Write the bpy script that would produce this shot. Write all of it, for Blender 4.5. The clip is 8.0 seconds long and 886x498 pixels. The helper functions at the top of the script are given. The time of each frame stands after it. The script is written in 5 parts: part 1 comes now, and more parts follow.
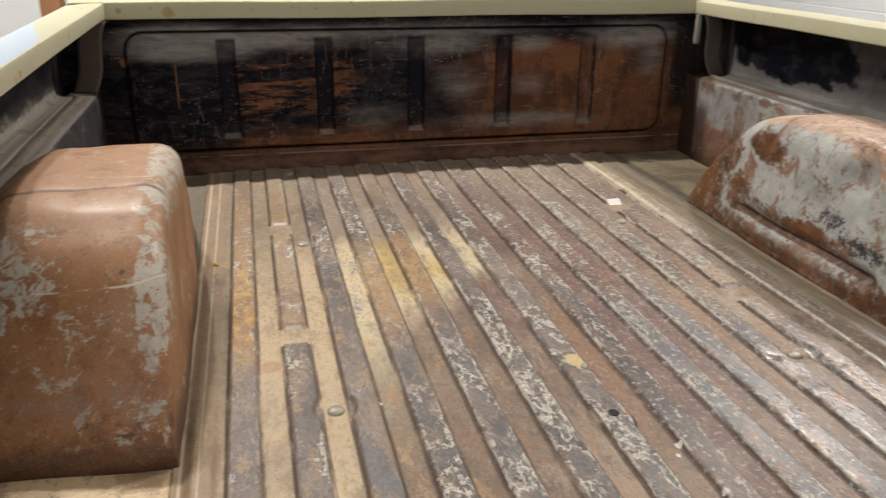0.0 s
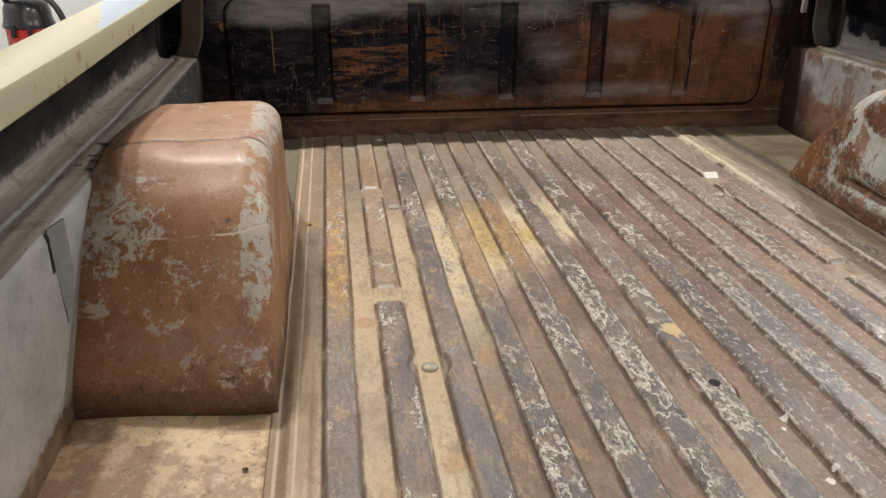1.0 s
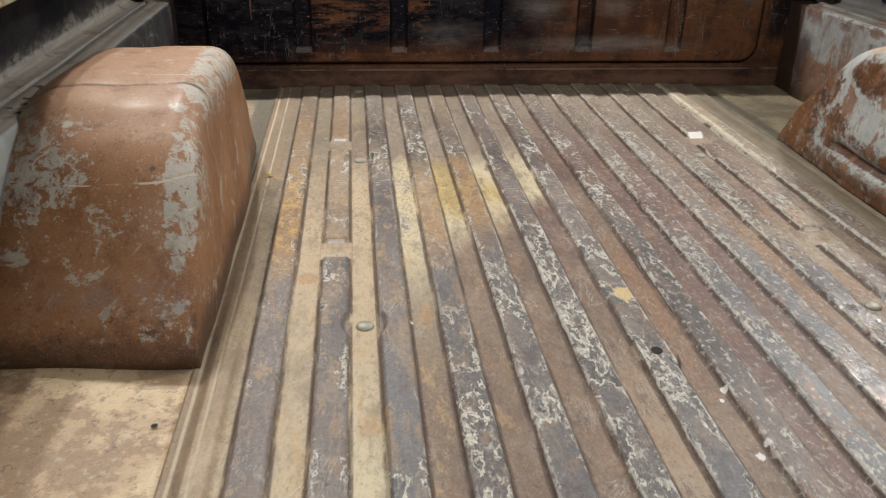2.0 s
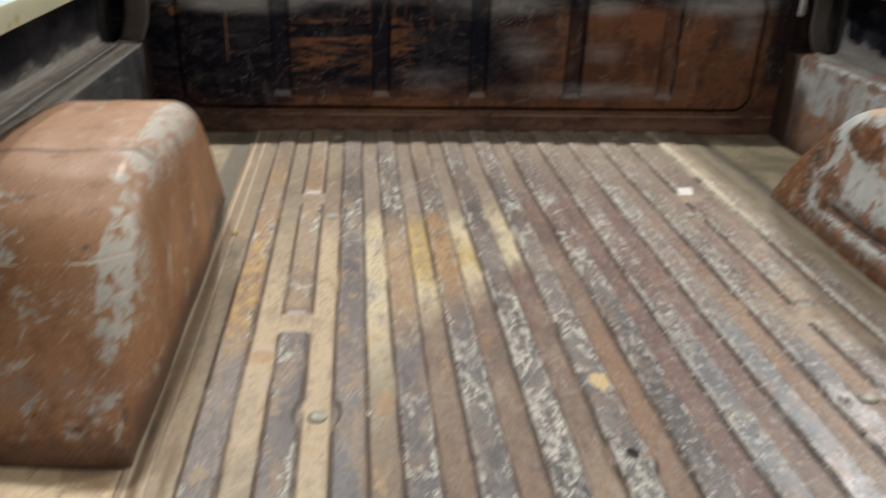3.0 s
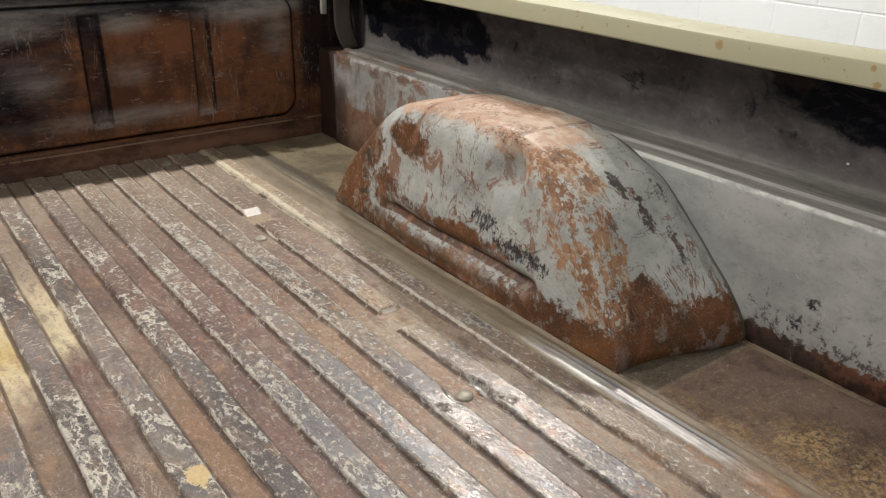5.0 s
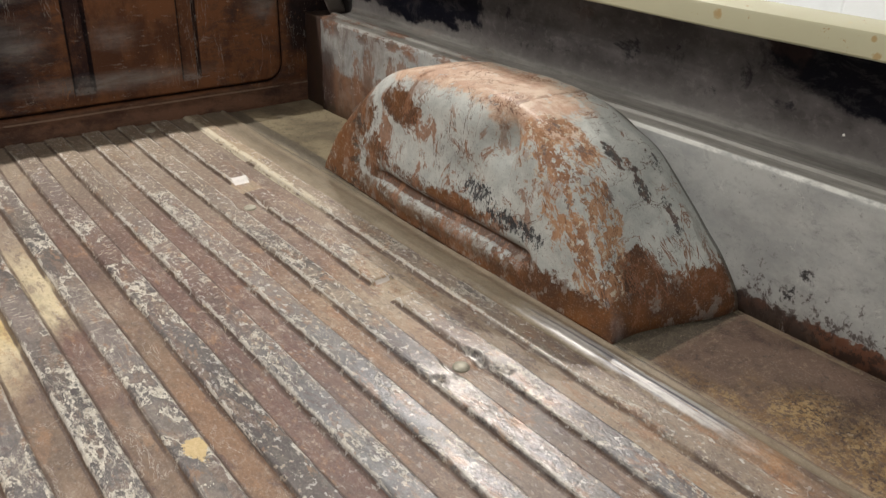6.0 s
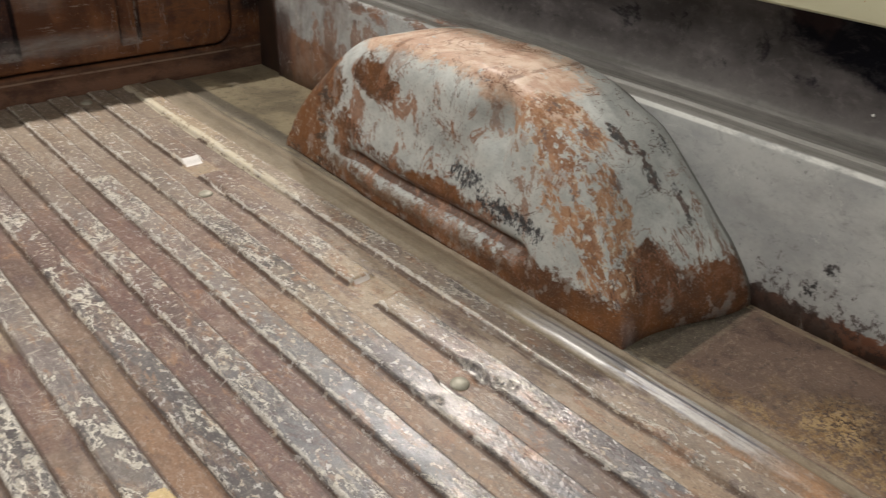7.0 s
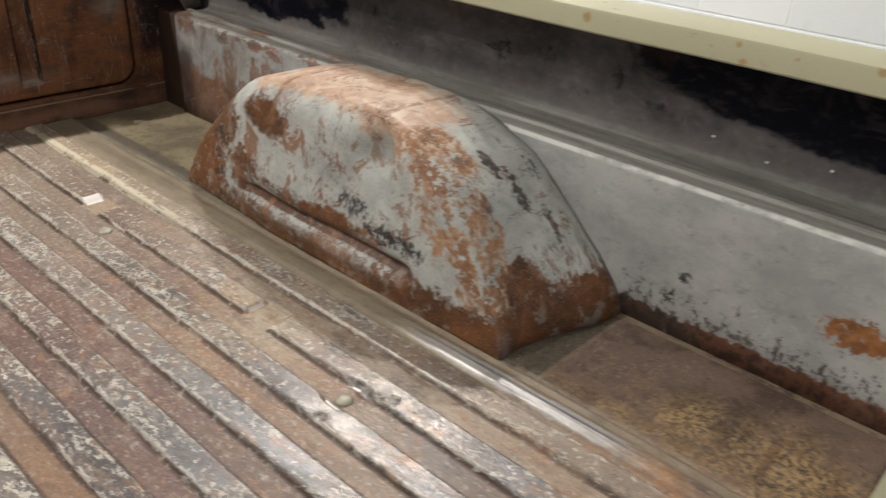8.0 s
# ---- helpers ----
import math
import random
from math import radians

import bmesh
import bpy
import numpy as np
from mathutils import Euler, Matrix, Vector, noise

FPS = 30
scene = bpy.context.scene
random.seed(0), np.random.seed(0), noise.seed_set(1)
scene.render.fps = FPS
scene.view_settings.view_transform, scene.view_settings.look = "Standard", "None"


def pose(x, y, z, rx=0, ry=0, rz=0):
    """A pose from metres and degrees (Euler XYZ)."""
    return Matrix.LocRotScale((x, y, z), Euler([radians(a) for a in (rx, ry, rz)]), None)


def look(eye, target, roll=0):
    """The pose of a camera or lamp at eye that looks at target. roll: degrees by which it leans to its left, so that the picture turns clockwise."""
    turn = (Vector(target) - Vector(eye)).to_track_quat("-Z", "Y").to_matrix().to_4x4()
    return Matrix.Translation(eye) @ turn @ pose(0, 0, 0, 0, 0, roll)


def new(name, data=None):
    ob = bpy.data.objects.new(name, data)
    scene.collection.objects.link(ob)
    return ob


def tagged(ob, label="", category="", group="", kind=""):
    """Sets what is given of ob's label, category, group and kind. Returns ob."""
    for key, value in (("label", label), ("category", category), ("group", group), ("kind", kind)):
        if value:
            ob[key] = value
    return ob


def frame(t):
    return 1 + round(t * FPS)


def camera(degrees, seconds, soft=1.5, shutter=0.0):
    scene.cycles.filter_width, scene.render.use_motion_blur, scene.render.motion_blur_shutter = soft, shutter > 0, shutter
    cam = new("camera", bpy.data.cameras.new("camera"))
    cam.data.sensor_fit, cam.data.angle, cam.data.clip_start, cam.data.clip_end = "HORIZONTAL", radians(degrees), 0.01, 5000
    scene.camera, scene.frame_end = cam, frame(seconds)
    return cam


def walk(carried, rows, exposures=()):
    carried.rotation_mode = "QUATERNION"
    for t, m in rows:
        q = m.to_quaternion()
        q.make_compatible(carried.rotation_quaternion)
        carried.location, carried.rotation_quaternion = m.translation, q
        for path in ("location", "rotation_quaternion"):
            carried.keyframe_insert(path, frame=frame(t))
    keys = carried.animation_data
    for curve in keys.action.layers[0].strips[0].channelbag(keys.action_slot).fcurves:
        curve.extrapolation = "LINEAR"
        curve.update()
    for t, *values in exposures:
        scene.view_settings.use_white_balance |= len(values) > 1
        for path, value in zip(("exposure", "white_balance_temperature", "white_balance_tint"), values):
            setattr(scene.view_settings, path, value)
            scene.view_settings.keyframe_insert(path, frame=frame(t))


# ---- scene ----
cam = camera(58.6, 8.0, 1.2, 0.5)
PATH = [
    (0, (-0.491, -0.94, 0.666), (-0.052, 0.866, -0.072), 0.7),
    (0.5, (-0.511, -0.93, 0.65), (-0.198, 0.897, -0.099), 0.9),
    (1, (-0.528, -0.935, 0.631), (-0.275, 0.886, -0.155), 0.4),
    (1.5, (-0.499, -0.94, 0.62), (-0.247, 0.859, -0.217), 0.7),
    (1.7, (-0.45, -0.937, 0.612), (-0.214, 0.853, -0.248), 0.9),
    (2.8, (-0.368, -0.8, 0.615), (-0.21, 0.976, -0.289), 2.0),
    (3, (-0.344, -0.795, 0.654), (-0.135, 1.01, -0.183), 2.2),
    (3.5, (-0.29, -0.694, 0.681), (0.224, 1.074, -0.101), 2.5),
    (4, (-0.25, -0.662, 0.683), (0.556, 0.99, -0.104), 1.6),
    (4.5, (-0.241, -0.669, 0.689), (0.798, 0.835, -0.122), 1.7),
    (4.7, (-0.239, -0.667, 0.684), (0.849, 0.801, -0.131), 1.6),
    (6, (-0.253, -0.636, 0.685), (0.884, 0.74, -0.218), 2.4),
    (6.5, (-0.216, -0.611, 0.688), (0.919, 0.716, -0.287), 2.6),
    (7, (-0.2, -0.47, 0.674), (1.006, 0.773, -0.327), 3.6),
    (7.5, (-0.212, -0.475, 0.701), (1.078, 0.698, -0.279), 4.2),
    (8, (-0.186, -0.58, 0.716), (1.145, 0.58, -0.224), 3.4),
]
TONE = [(0, -0.12, 6620, 11.5), (1.0, -0.12, 6620, 11.5), (1.7, -0.12, 6350, 9), (2.8, -0.12, 6150, 8), (3.1, -0.12, 6200, 8), (3.6, -0.12, 6450, 10), (4.5, -0.1, 6500, 10), (8, -0.1, 6520, 10)]
walk(cam, [(t, look(eye, target, roll)) for t, eye, target, roll in PATH], TONE)

# ---- light: two twin-head LED ceiling lamps, an added third and added rear fill panels ----
world = bpy.data.worlds.new("garage_world")
world.use_nodes = True
world.node_tree.nodes["Background"].inputs[0].default_value = (0.8, 0.86, 1.0, 1)
world.node_tree.nodes["Background"].inputs[1].default_value = 0.01
scene.world = world
CEIL = 2.6


def disk_lamp(x, y, z, watts, size, colour):
    data = bpy.data.lights.new("led_head_light", "AREA")
    data.shape, data.size, data.energy, data.color = "DISK", size, watts, colour
    ob = new("led_head_light", data)
    ob.matrix_world = pose(x, y, z)
    return ob


# the third pair is added, unseen, to brighten the far wall and vacuum
LAMPS = [(-1.12, 1.86, 44.0), (2.1, 1.9, 50.0), (-2.9, 5.4, 45.0)]
for lx, ly, watts in LAMPS:
    for side in (-1, 1):
        disk_lamp(lx + side * 0.145, ly, CEIL - 0.075, watts, 0.075, (1.0, 0.95, 0.88))
# unseen soft panels added behind to lift the floor and front panel
FILL_PANELS = [(-1.9, -2.3, 60.0), (2.1, -2.3, 24.0)]
for lx, ly, watts in FILL_PANELS:
    data = bpy.data.lights.new("fill_light", "AREA")
    data.shape, data.size, data.size_y, data.energy, data.color = "RECTANGLE", 2.4, 1.2, watts, (1.0, 0.96, 0.9)
    new("fill_light", data).matrix_world = pose(lx, ly, CEIL - 0.06)


# ---- materials ----
class Nodes:
    """A small builder for node materials in world metres."""

    def __init__(self, name):
        self.m = bpy.data.materials.new(name)
        self.m.use_nodes = True
        self.t = self.m.node_tree
        self.bsdf = self.t.nodes["Principled BSDF"]
        self.pos = self.t.nodes.new("ShaderNodeNewGeometry").outputs["Position"]
        s = self.t.nodes.new("ShaderNodeSeparateXYZ")
        self.t.links.new(self.pos, s.inputs[0])
        self.x, self.y, self.z = s.outputs[0], s.outputs[1], s.outputs[2]

    def put(self, socket, v):
        if isinstance(v, bpy.types.NodeSocket):
            self.t.links.new(v, socket)
        elif isinstance(v, tuple) and len(v) == 3 and socket.type == "RGBA":
            socket.default_value = (*v, 1)
        else:
            socket.default_value = v

    def math(self, op, a, b=0.0, clamp=False):
        n = self.t.nodes.new("ShaderNodeMath")
        n.operation, n.use_clamp = op, clamp
        self.put(n.inputs[0], a), self.put(n.inputs[1], b)
        return n.outputs[0]

    def mul(self, *v):
        out = v[0]
        for w in v[1:]:
            out = self.math("MULTIPLY", out, w)
        return out

    def add(self, a, b):
        return self.math("ADD", a, b)

    def inv(self, a):
        return self.math("SUBTRACT", 1.0, a, True)

    def top(self, *v):
        out = v[0]
        for w in v[1:]:
            out = self.math("MAXIMUM", out, w)
        return out

    def mapped(self, scale, shift=(0, 0, 0), turn=(0, 0, 0)):
        """The position, turned and then stretched."""
        at = self.pos
        if any(turn):
            r = self.t.nodes.new("ShaderNodeMapping")
            self.put(r.inputs[0], at)
            r.inputs["Rotation"].default_value = [radians(a) for a in turn]
            at = r.outputs[0]
        n = self.t.nodes.new("ShaderNodeMapping")
        self.put(n.inputs[0], at)
        n.inputs["Scale"].default_value, n.inputs["Location"].default_value = scale, shift
        return n.outputs[0]

    def noise(self, scale, detail=5.0, rough=0.6, stretch=(1, 1, 1), shift=0.0, warp=0.0, turn=(0, 0, 0)):
        n = self.t.nodes.new("ShaderNodeTexNoise")
        self.put(n.inputs["Vector"], self.mapped(stretch, (shift, shift * 1.7, shift * 0.6), turn))
        n.inputs["Scale"].default_value, n.inputs["Detail"].default_value = scale, detail
        n.inputs["Roughness"].default_value, n.inputs["Distortion"].default_value = rough, warp
        return n.outputs["Fac"]

    def step(self, v, lo, hi):
        n = self.t.nodes.new("ShaderNodeMapRange")
        n.interpolation_type = "SMOOTHSTEP"
        swap = lo > hi
        self.put(n.inputs["Value"], v)
        n.inputs["From Min"].default_value, n.inputs["From Max"].default_value = (hi, lo) if swap else (lo, hi)
        n.inputs["To Min"].default_value, n.inputs["To Max"].default_value = (1.0, 0.0) if swap else (0.0, 1.0)
        return n.outputs[0]

    def blob(self, c, r, edge=0.6, fray=0.0, scale=14.0, shift=3.0, turn=(0, 0, 0)):
        """1 inside an ellipsoid round c, 0 outside it, with a frayed border."""
        n = self.t.nodes.new("ShaderNodeVectorMath")
        n.operation = "SUBTRACT"
        self.put(n.inputs[0], self.pos)
        n.inputs[1].default_value = c
        m = self.t.nodes.new("ShaderNodeMapping")
        m.vector_type = "TEXTURE"
        self.put(m.inputs[0], n.outputs[0])
        m.inputs["Scale"].default_value = r
        m.inputs["Rotation"].default_value = [radians(a) for a in turn]
        d = self.t.nodes.new("ShaderNodeVectorMath")
        d.operation = "LENGTH"
        self.put(d.inputs[0], m.outputs[0])
        far = d.outputs["Value"]
        if fray:
            far = self.add(far, self.mul(self.math("SUBTRACT", self.noise(scale, 6, 0.65, shift=shift), 0.5), fray))
        return self.step(far, 1.0, edge)

    def ragged(self, shift=0.0, coarse=16.0, a=2.0, b=1.8, stretch=(1, 1, 1)):
        """A field round 0 that frays the borders of patches at two scales."""
        one = self.mul(self.math("SUBTRACT", self.noise(coarse, 10, 0.7, stretch, shift, 0.5), 0.5), a)
        two = self.mul(self.math("SUBTRACT", self.noise(coarse * 4.5, 8, 0.75, stretch, shift + 5), 0.5), b)
        return self.add(one, two)

    def patch(self, field, rag, soft=0.035):
        return self.step(self.add(field, rag), 0.5 - soft, 0.5 + soft)

    def vein(self, noise_value, width):
        return self.step(self.math("ABSOLUTE", self.math("SUBTRACT", noise_value, 0.5)), width, width * 0.5)

    def mix(self, fac, a, b):
        n = self.t.nodes.new("ShaderNodeMix")
        n.data_type = "RGBA"
        self.put(n.inputs[0], fac), self.put(n.inputs[6], a), self.put(n.inputs[7], b)
        return n.outputs[2]

    def grit(self, c, amount, shift=0.0):
        """Fine pale and dark specks over a colour."""
        f = self.noise(330, 3, 0.6, (1, 1, 1), 200 + shift)
        c = self.mix(self.mul(self.step(f, 0.54, 0.68), amount), c, (0.62, 0.58, 0.52))
        return self.mix(self.mul(self.step(f, 0.46, 0.32), amount * 1.4), c, (0.03, 0.024, 0.022))

    def done(self, colour, rough=0.5, height=None, bump=0.3, depth=0.002, metal=0.0, coat=0.0, spec=0.5):
        self.put(self.bsdf.inputs["Base Color"], colour)
        self.put(self.bsdf.inputs["Roughness"], rough)
        self.put(self.bsdf.inputs["Metallic"], metal)
        self.bsdf.inputs["Coat Weight"].default_value = coat
        self.put(self.bsdf.inputs["Specular IOR Level"], spec)
        self.bsdf.inputs["Coat Roughness"].default_value = 0.3
        if height is not None:
            b = self.t.nodes.new("ShaderNodeBump")
            b.inputs["Strength"].default_value, b.inputs["Distance"].default_value = bump, depth
            self.put(b.inputs["Height"], height)
            self.put(self.bsdf.inputs["Normal"], b.outputs[0])
        return self.m


def plain(name, colour, rough=0.5, metal=0.0, vary=0.15, scale=30.0, coat=0.0):
    n = Nodes(name)
    dark = tuple(c * (1 - vary) for c in colour)
    light = tuple(min(1, c * (1 + vary)) for c in colour)
    f = n.noise(scale, 6)
    return n.done(n.mix(f, dark, light), n.add(n.mul(f, 0.2), rough - 0.1), f, 0.1, 0.001, metal, coat)


# colours of the strips of the floor pressing
TAN, SAND, CREAM, YELLOW = (0.5, 0.385, 0.25), (0.33, 0.24, 0.165), (0.58, 0.49, 0.325), (0.5, 0.37, 0.155)
SLATE, PLUM, MAUVE, UMBER = (0.125, 0.112, 0.115), (0.195, 0.16, 0.15), (0.145, 0.08, 0.068), (0.2, 0.134, 0.093)
COAL, STEEL, OLIVE, DUST = (0.055, 0.048, 0.049), (0.155, 0.155, 0.166), (0.29, 0.235, 0.16), (0.285, 0.222, 0.17)
OCHRE, RUSTY, DARK = (0.34, 0.205, 0.1), (0.225, 0.128, 0.076), (0.05, 0.043, 0.043)
RIB_PITCH = 0.09
STRIPS = {}


def strip(number, *stops):
    """Even numbers are ribs, odd ones the valleys between: rows of y, paint and how far it has flaked."""
    STRIPS[number] = stops


strip(-13, (0.0, TAN, 0.0), (0.3, OLIVE, 0.0), (1.2, OLIVE, 0.0))
strip(-12, (-0.1, PLUM, 0.3), (0.22, PLUM, 0.35), (0.34, OCHRE, 0.45), (0.7, OCHRE, 0.45), (1.0, OCHRE, 0.2), (1.2, UMBER, 0.1))
strip(-11, (-0.1, TAN, 0.05), (0.5, TAN, 0.05), (0.8, OLIVE, 0.1), (1.25, OLIVE, 0.0))
strip(-10, (-0.2, PLUM, 0.4), (0.3, SLATE, 0.4), (0.37, SAND, 0.25), (0.75, SAND, 0.5), (1.0, OCHRE, 0.2), (1.25, SAND, 0.2))
strip(-9, (-0.2, CREAM, 0.15), (0.0, TAN, 0.1), (0.7, TAN, 0.05), (0.85, UMBER, 0.1), (1.2, OLIVE, 0.0))
strip(-8, (-0.2, STEEL, 0.55), (0.2, PLUM, 0.35), (0.5, SLATE, 0.2), (0.75, SLATE, 0.5), (0.95, COAL, 0.5), (1.3, PLUM, 0.2))
strip(-7, (-0.1, UMBER, 0.05), (0.18, OLIVE, 0.1), (0.35, CREAM, 0.35), (0.72, CREAM, 0.45), (0.85, DUST, 0.1), (1.2, DUST, 0.0))
strip(-6, (-0.1, SLATE, 0.55), (0.25, SLATE, 0.12), (0.4, OCHRE, 0.25), (0.65, SAND, 0.2), (0.85, COAL, 0.55), (1.3, PLUM, 0.3))
strip(-5, (-0.1, UMBER, 0.05), (0.32, UMBER, 0.15), (0.46, CREAM, 0.05), (0.54, YELLOW, 0.0), (0.74, YELLOW, 0.1), (0.84, DUST, 0.1))
strip(-4, (-0.2, SLATE, 0.6), (0.3, SLATE, 0.75), (0.5, OCHRE, 0.3), (0.74, OCHRE, 0.25), (0.85, COAL, 0.5), (1.25, SAND, 0.3))
strip(-3, (-0.1, UMBER, 0.05), (0.4, UMBER, 0.1), (0.52, CREAM, 0.1), (0.6, YELLOW, 0.1), (0.74, CREAM, 0.1), (0.86, DUST, 0.0))
strip(-2, (-0.3, SLATE, 0.7), (0.15, SLATE, 0.65), (0.4, COAL, 0.8), (0.6, PLUM, 0.4), (0.8, COAL, 0.5), (1.2, PLUM, 0.3))
strip(-1, (-0.2, SAND, 0.05), (0.1, UMBER, 0.05), (0.5, MAUVE, 0.1), (0.6, CREAM, 0.1), (0.74, CREAM, 0.1), (0.9, DUST, 0.0))
strip(0, (-0.4, STEEL, 0.55), (0.05, SLATE, 0.7), (0.3, SLATE, 0.6), (0.5, PLUM, 0.3), (0.85, COAL, 0.75), (1.2, PLUM, 0.35))
strip(1, (-0.2, UMBER, 0.15), (0.08, RUSTY, 0.05), (0.28, RUSTY, 0.05), (0.4, UMBER, 0.05), (0.9, MAUVE, 0.1), (1.2, DUST, 0.0))
strip(2, (-0.3, PLUM, 0.4), (0.15, COAL, 0.3), (0.45, SLATE, 0.5), (0.7, MAUVE, 0.5), (1.2, PLUM, 0.25))
strip(3, (-0.3, MAUVE, 0.2), (0.3, MAUVE, 0.1), (0.8, MAUVE, 0.2), (1.2, DUST, 0.05))
strip(4, (-0.3, STEEL, 0.35), (0.1, STEEL, 0.45), (0.35, SLATE, 0.5), (0.5, MAUVE, 0.3), (0.8, PLUM, 0.5), (1.2, DUST, 0.2))
strip(5, (-0.3, UMBER, 0.1), (0.3, MAUVE, 0.1), (0.8, MAUVE, 0.2), (1.2, DUST, 0.1))
strip(6, (-0.3, STEEL, 0.35), (0.3, STEEL, 0.5), (0.55, PLUM, 0.5), (0.9, PLUM, 0.5), (1.2, DUST, 0.2))
strip(7, (-0.3, PLUM, 0.1), (-0.02, UMBER, 0.05), (0.1, RUSTY, 0.1), (0.4, RUSTY, 0.15), (0.6, MAUVE, 0.2), (1.2, DUST, 0.05))
strip(8, (-0.3, STEEL, 0.3), (0.2, SLATE, 0.35), (0.5, COAL, 0.5), (0.8, PLUM, 0.45), (1.2, DUST, 0.25))
strip(9, (-0.3, RUSTY, 0.1), (-0.06, PLUM, 0.1), (0.06, UMBER, 0.1), (0.14, RUSTY, 0.15), (0.3, SAND, 0.2), (0.42, RUSTY, 0.1), (0.6, MAUVE, 0.15), (1.2, DUST, 0.0))
strip(10, (-0.3, STEEL, 0.5), (0.2, PLUM, 0.5), (0.36, TAN, 0.3), (0.5, PLUM, 0.5), (0.85, MAUVE, 0.3), (1.2, DUST, 0.2))
strip(11, (-0.3, SAND, 0.15), (0.15, DUST, 0.2), (0.5, DUST, 0.2), (0.85, MAUVE, 0.2), (1.2, DUST, 0.0))
strip(12, (-0.3, DUST, 0.3), (0.1, DUST, 0.45), (0.5, PLUM, 0.6), (0.8, DUST, 0.5), (1.2, TAN, 0.2))
strip(13, (-0.3, UMBER, 0.05), (0.1, OLIVE, 0.0), (1.2, OLIVE, 0.05))


def floor_material():
    n = Nodes("worn_painted_ribbed_steel")
    wob = n.mul(n.math("SUBTRACT", n.noise(26, 5, 0.7, shift=1.0, stretch=(1, 0.6, 1)), 0.5), 0.0036)
    xw = n.add(n.x, wob)
    ax = n.math("ABSOLUTE", n.x)
    gap = n.mul(n.step(ax, 0.421, 0.424), n.step(ax, 0.479, 0.476),
                n.top(n.mul(n.step(n.y, 0.316, 0.322), n.step(n.y, 0.386, 0.38)), n.mul(n.step(n.y, 0.88, 0.886), n.step(n.y, 0.95, 0.944))))
    pp = n.math("PINGPONG", n.add(xw, 9.0), RIB_PITCH / 2)
    rib = n.mul(n.step(pp, 0.0245, 0.0225), n.inv(gap), n.step(ax, 0.575, 0.568))
    index = n.math("FLOOR", n.math("DIVIDE", n.add(xw, RIB_PITCH / 4), RIB_PITCH / 2))
    rag = n.ragged(3.0, 14, 2.0, 2.0, (1.4, 0.55, 1))
    wander = n.mul(rag, 0.1)
    mid_zone = n.step(n.add(n.x, wander), -0.3, -0.16)
    right_zone = n.step(n.add(n.x, wander), 0.1, 0.26)
    blotch = n.noise(9, 9, 0.7, (1.7, 0.55, 1), 7.0)
    cloud = n.noise(22, 8, 0.7, (1.2, 0.6, 1), 14.0)
    grain = n.noise(70, 8, 0.74, (1.2, 0.75, 1), 4.0)
    fine = n.noise(280, 4, 0.7, (1, 0.8, 1), 4.5)
    # every strip of the pressing has aged in its own way: its paint changes along y
    along = n.math("DIVIDE", n.add(n.add(n.y, n.mul(rag, 0.09)), 0.6), 2.1)
    c, amount = n.mix(0.5, TAN, UMBER), 0.1
    for number, stops in STRIPS.items():
        ramp = n.t.nodes.new("ShaderNodeValToRGB")
        n.put(ramp.inputs[0], along)
        while len(ramp.color_ramp.elements) < len(stops):
            ramp.color_ramp.elements.new(0.5)
        for element, (y, colour, flaked) in zip(ramp.color_ramp.elements, stops):
            element.position, element.color = (y + 0.6) / 2.1, (*colour, flaked)
        here = n.math("COMPARE", index, float(number))
        here.node.inputs[2].default_value = 0.4
        c = n.mix(here, c, ramp.outputs[0])
        amount = n.add(n.mul(here, n.math("SUBTRACT", ramp.outputs[1], 0.1)), amount)
    c = n.mix(gap, c, n.mix(n.step(cloud, 0.4, 0.6), SAND, TAN))
    amount = n.mul(amount, n.inv(n.mul(gap, 0.7)))
    # light and dark within a strip, at three scales
    c = n.mix(n.mul(n.step(blotch, 0.5, 0.34), 0.5), c, n.mix(0.6, c, (0.04, 0.03, 0.026)))
    c = n.mix(n.mul(n.step(cloud, 0.53, 0.66), n.add(0.42, n.mul(mid_zone, -0.14))), c, n.mix(0.5, c, (0.5, 0.42, 0.34)))
    c = n.mix(n.mul(n.step(cloud, 0.47, 0.33), 0.45), c, n.mix(0.55, c, (0.04, 0.03, 0.028)))
    c = n.mix(n.mul(n.step(n.noise(16, 9, 0.74, (1.6, 0.5, 1), 36), 0.55, 0.65), 0.4), c, n.mix(0.6, c, (0.3, 0.15, 0.07)))
    # brown wear and old red paint in long broken tongues on the ribs
    tongue = n.add(n.noise(12, 9, 0.74, (2.2, 0.5, 1), 131, 0.3), n.mul(n.math("SUBTRACT", grain, 0.5), 0.14))
    c = n.mix(n.mul(n.step(tongue, 0.53, 0.57), rib, 0.62), c, n.mix(mid_zone, (0.3, 0.205, 0.13), (0.19, 0.125, 0.095)))
    c = n.mix(n.mul(n.step(tongue, 0.42, 0.38), n.inv(rib), 0.45), c, n.mix(mid_zone, (0.24, 0.17, 0.115), (0.13, 0.085, 0.07)))
    # purple-brown and rust blooms in broken patches
    bloom = n.noise(20, 9, 0.76, (1.5, 0.6, 1), 121, 0.3)
    c = n.mix(n.mul(n.step(bloom, 0.56, 0.61), n.add(0.25, n.mul(mid_zone, 0.35))), c, (0.105, 0.066, 0.066))
    c = n.mix(n.mul(n.step(bloom, 0.44, 0.39), 0.6), c, n.mix(mid_zone, (0.46, 0.31, 0.15), (0.3, 0.17, 0.095)))
    # dust and stains that cross ribs and valleys alike
    far = n.step(n.add(n.y, wander), 1.08, 1.36)
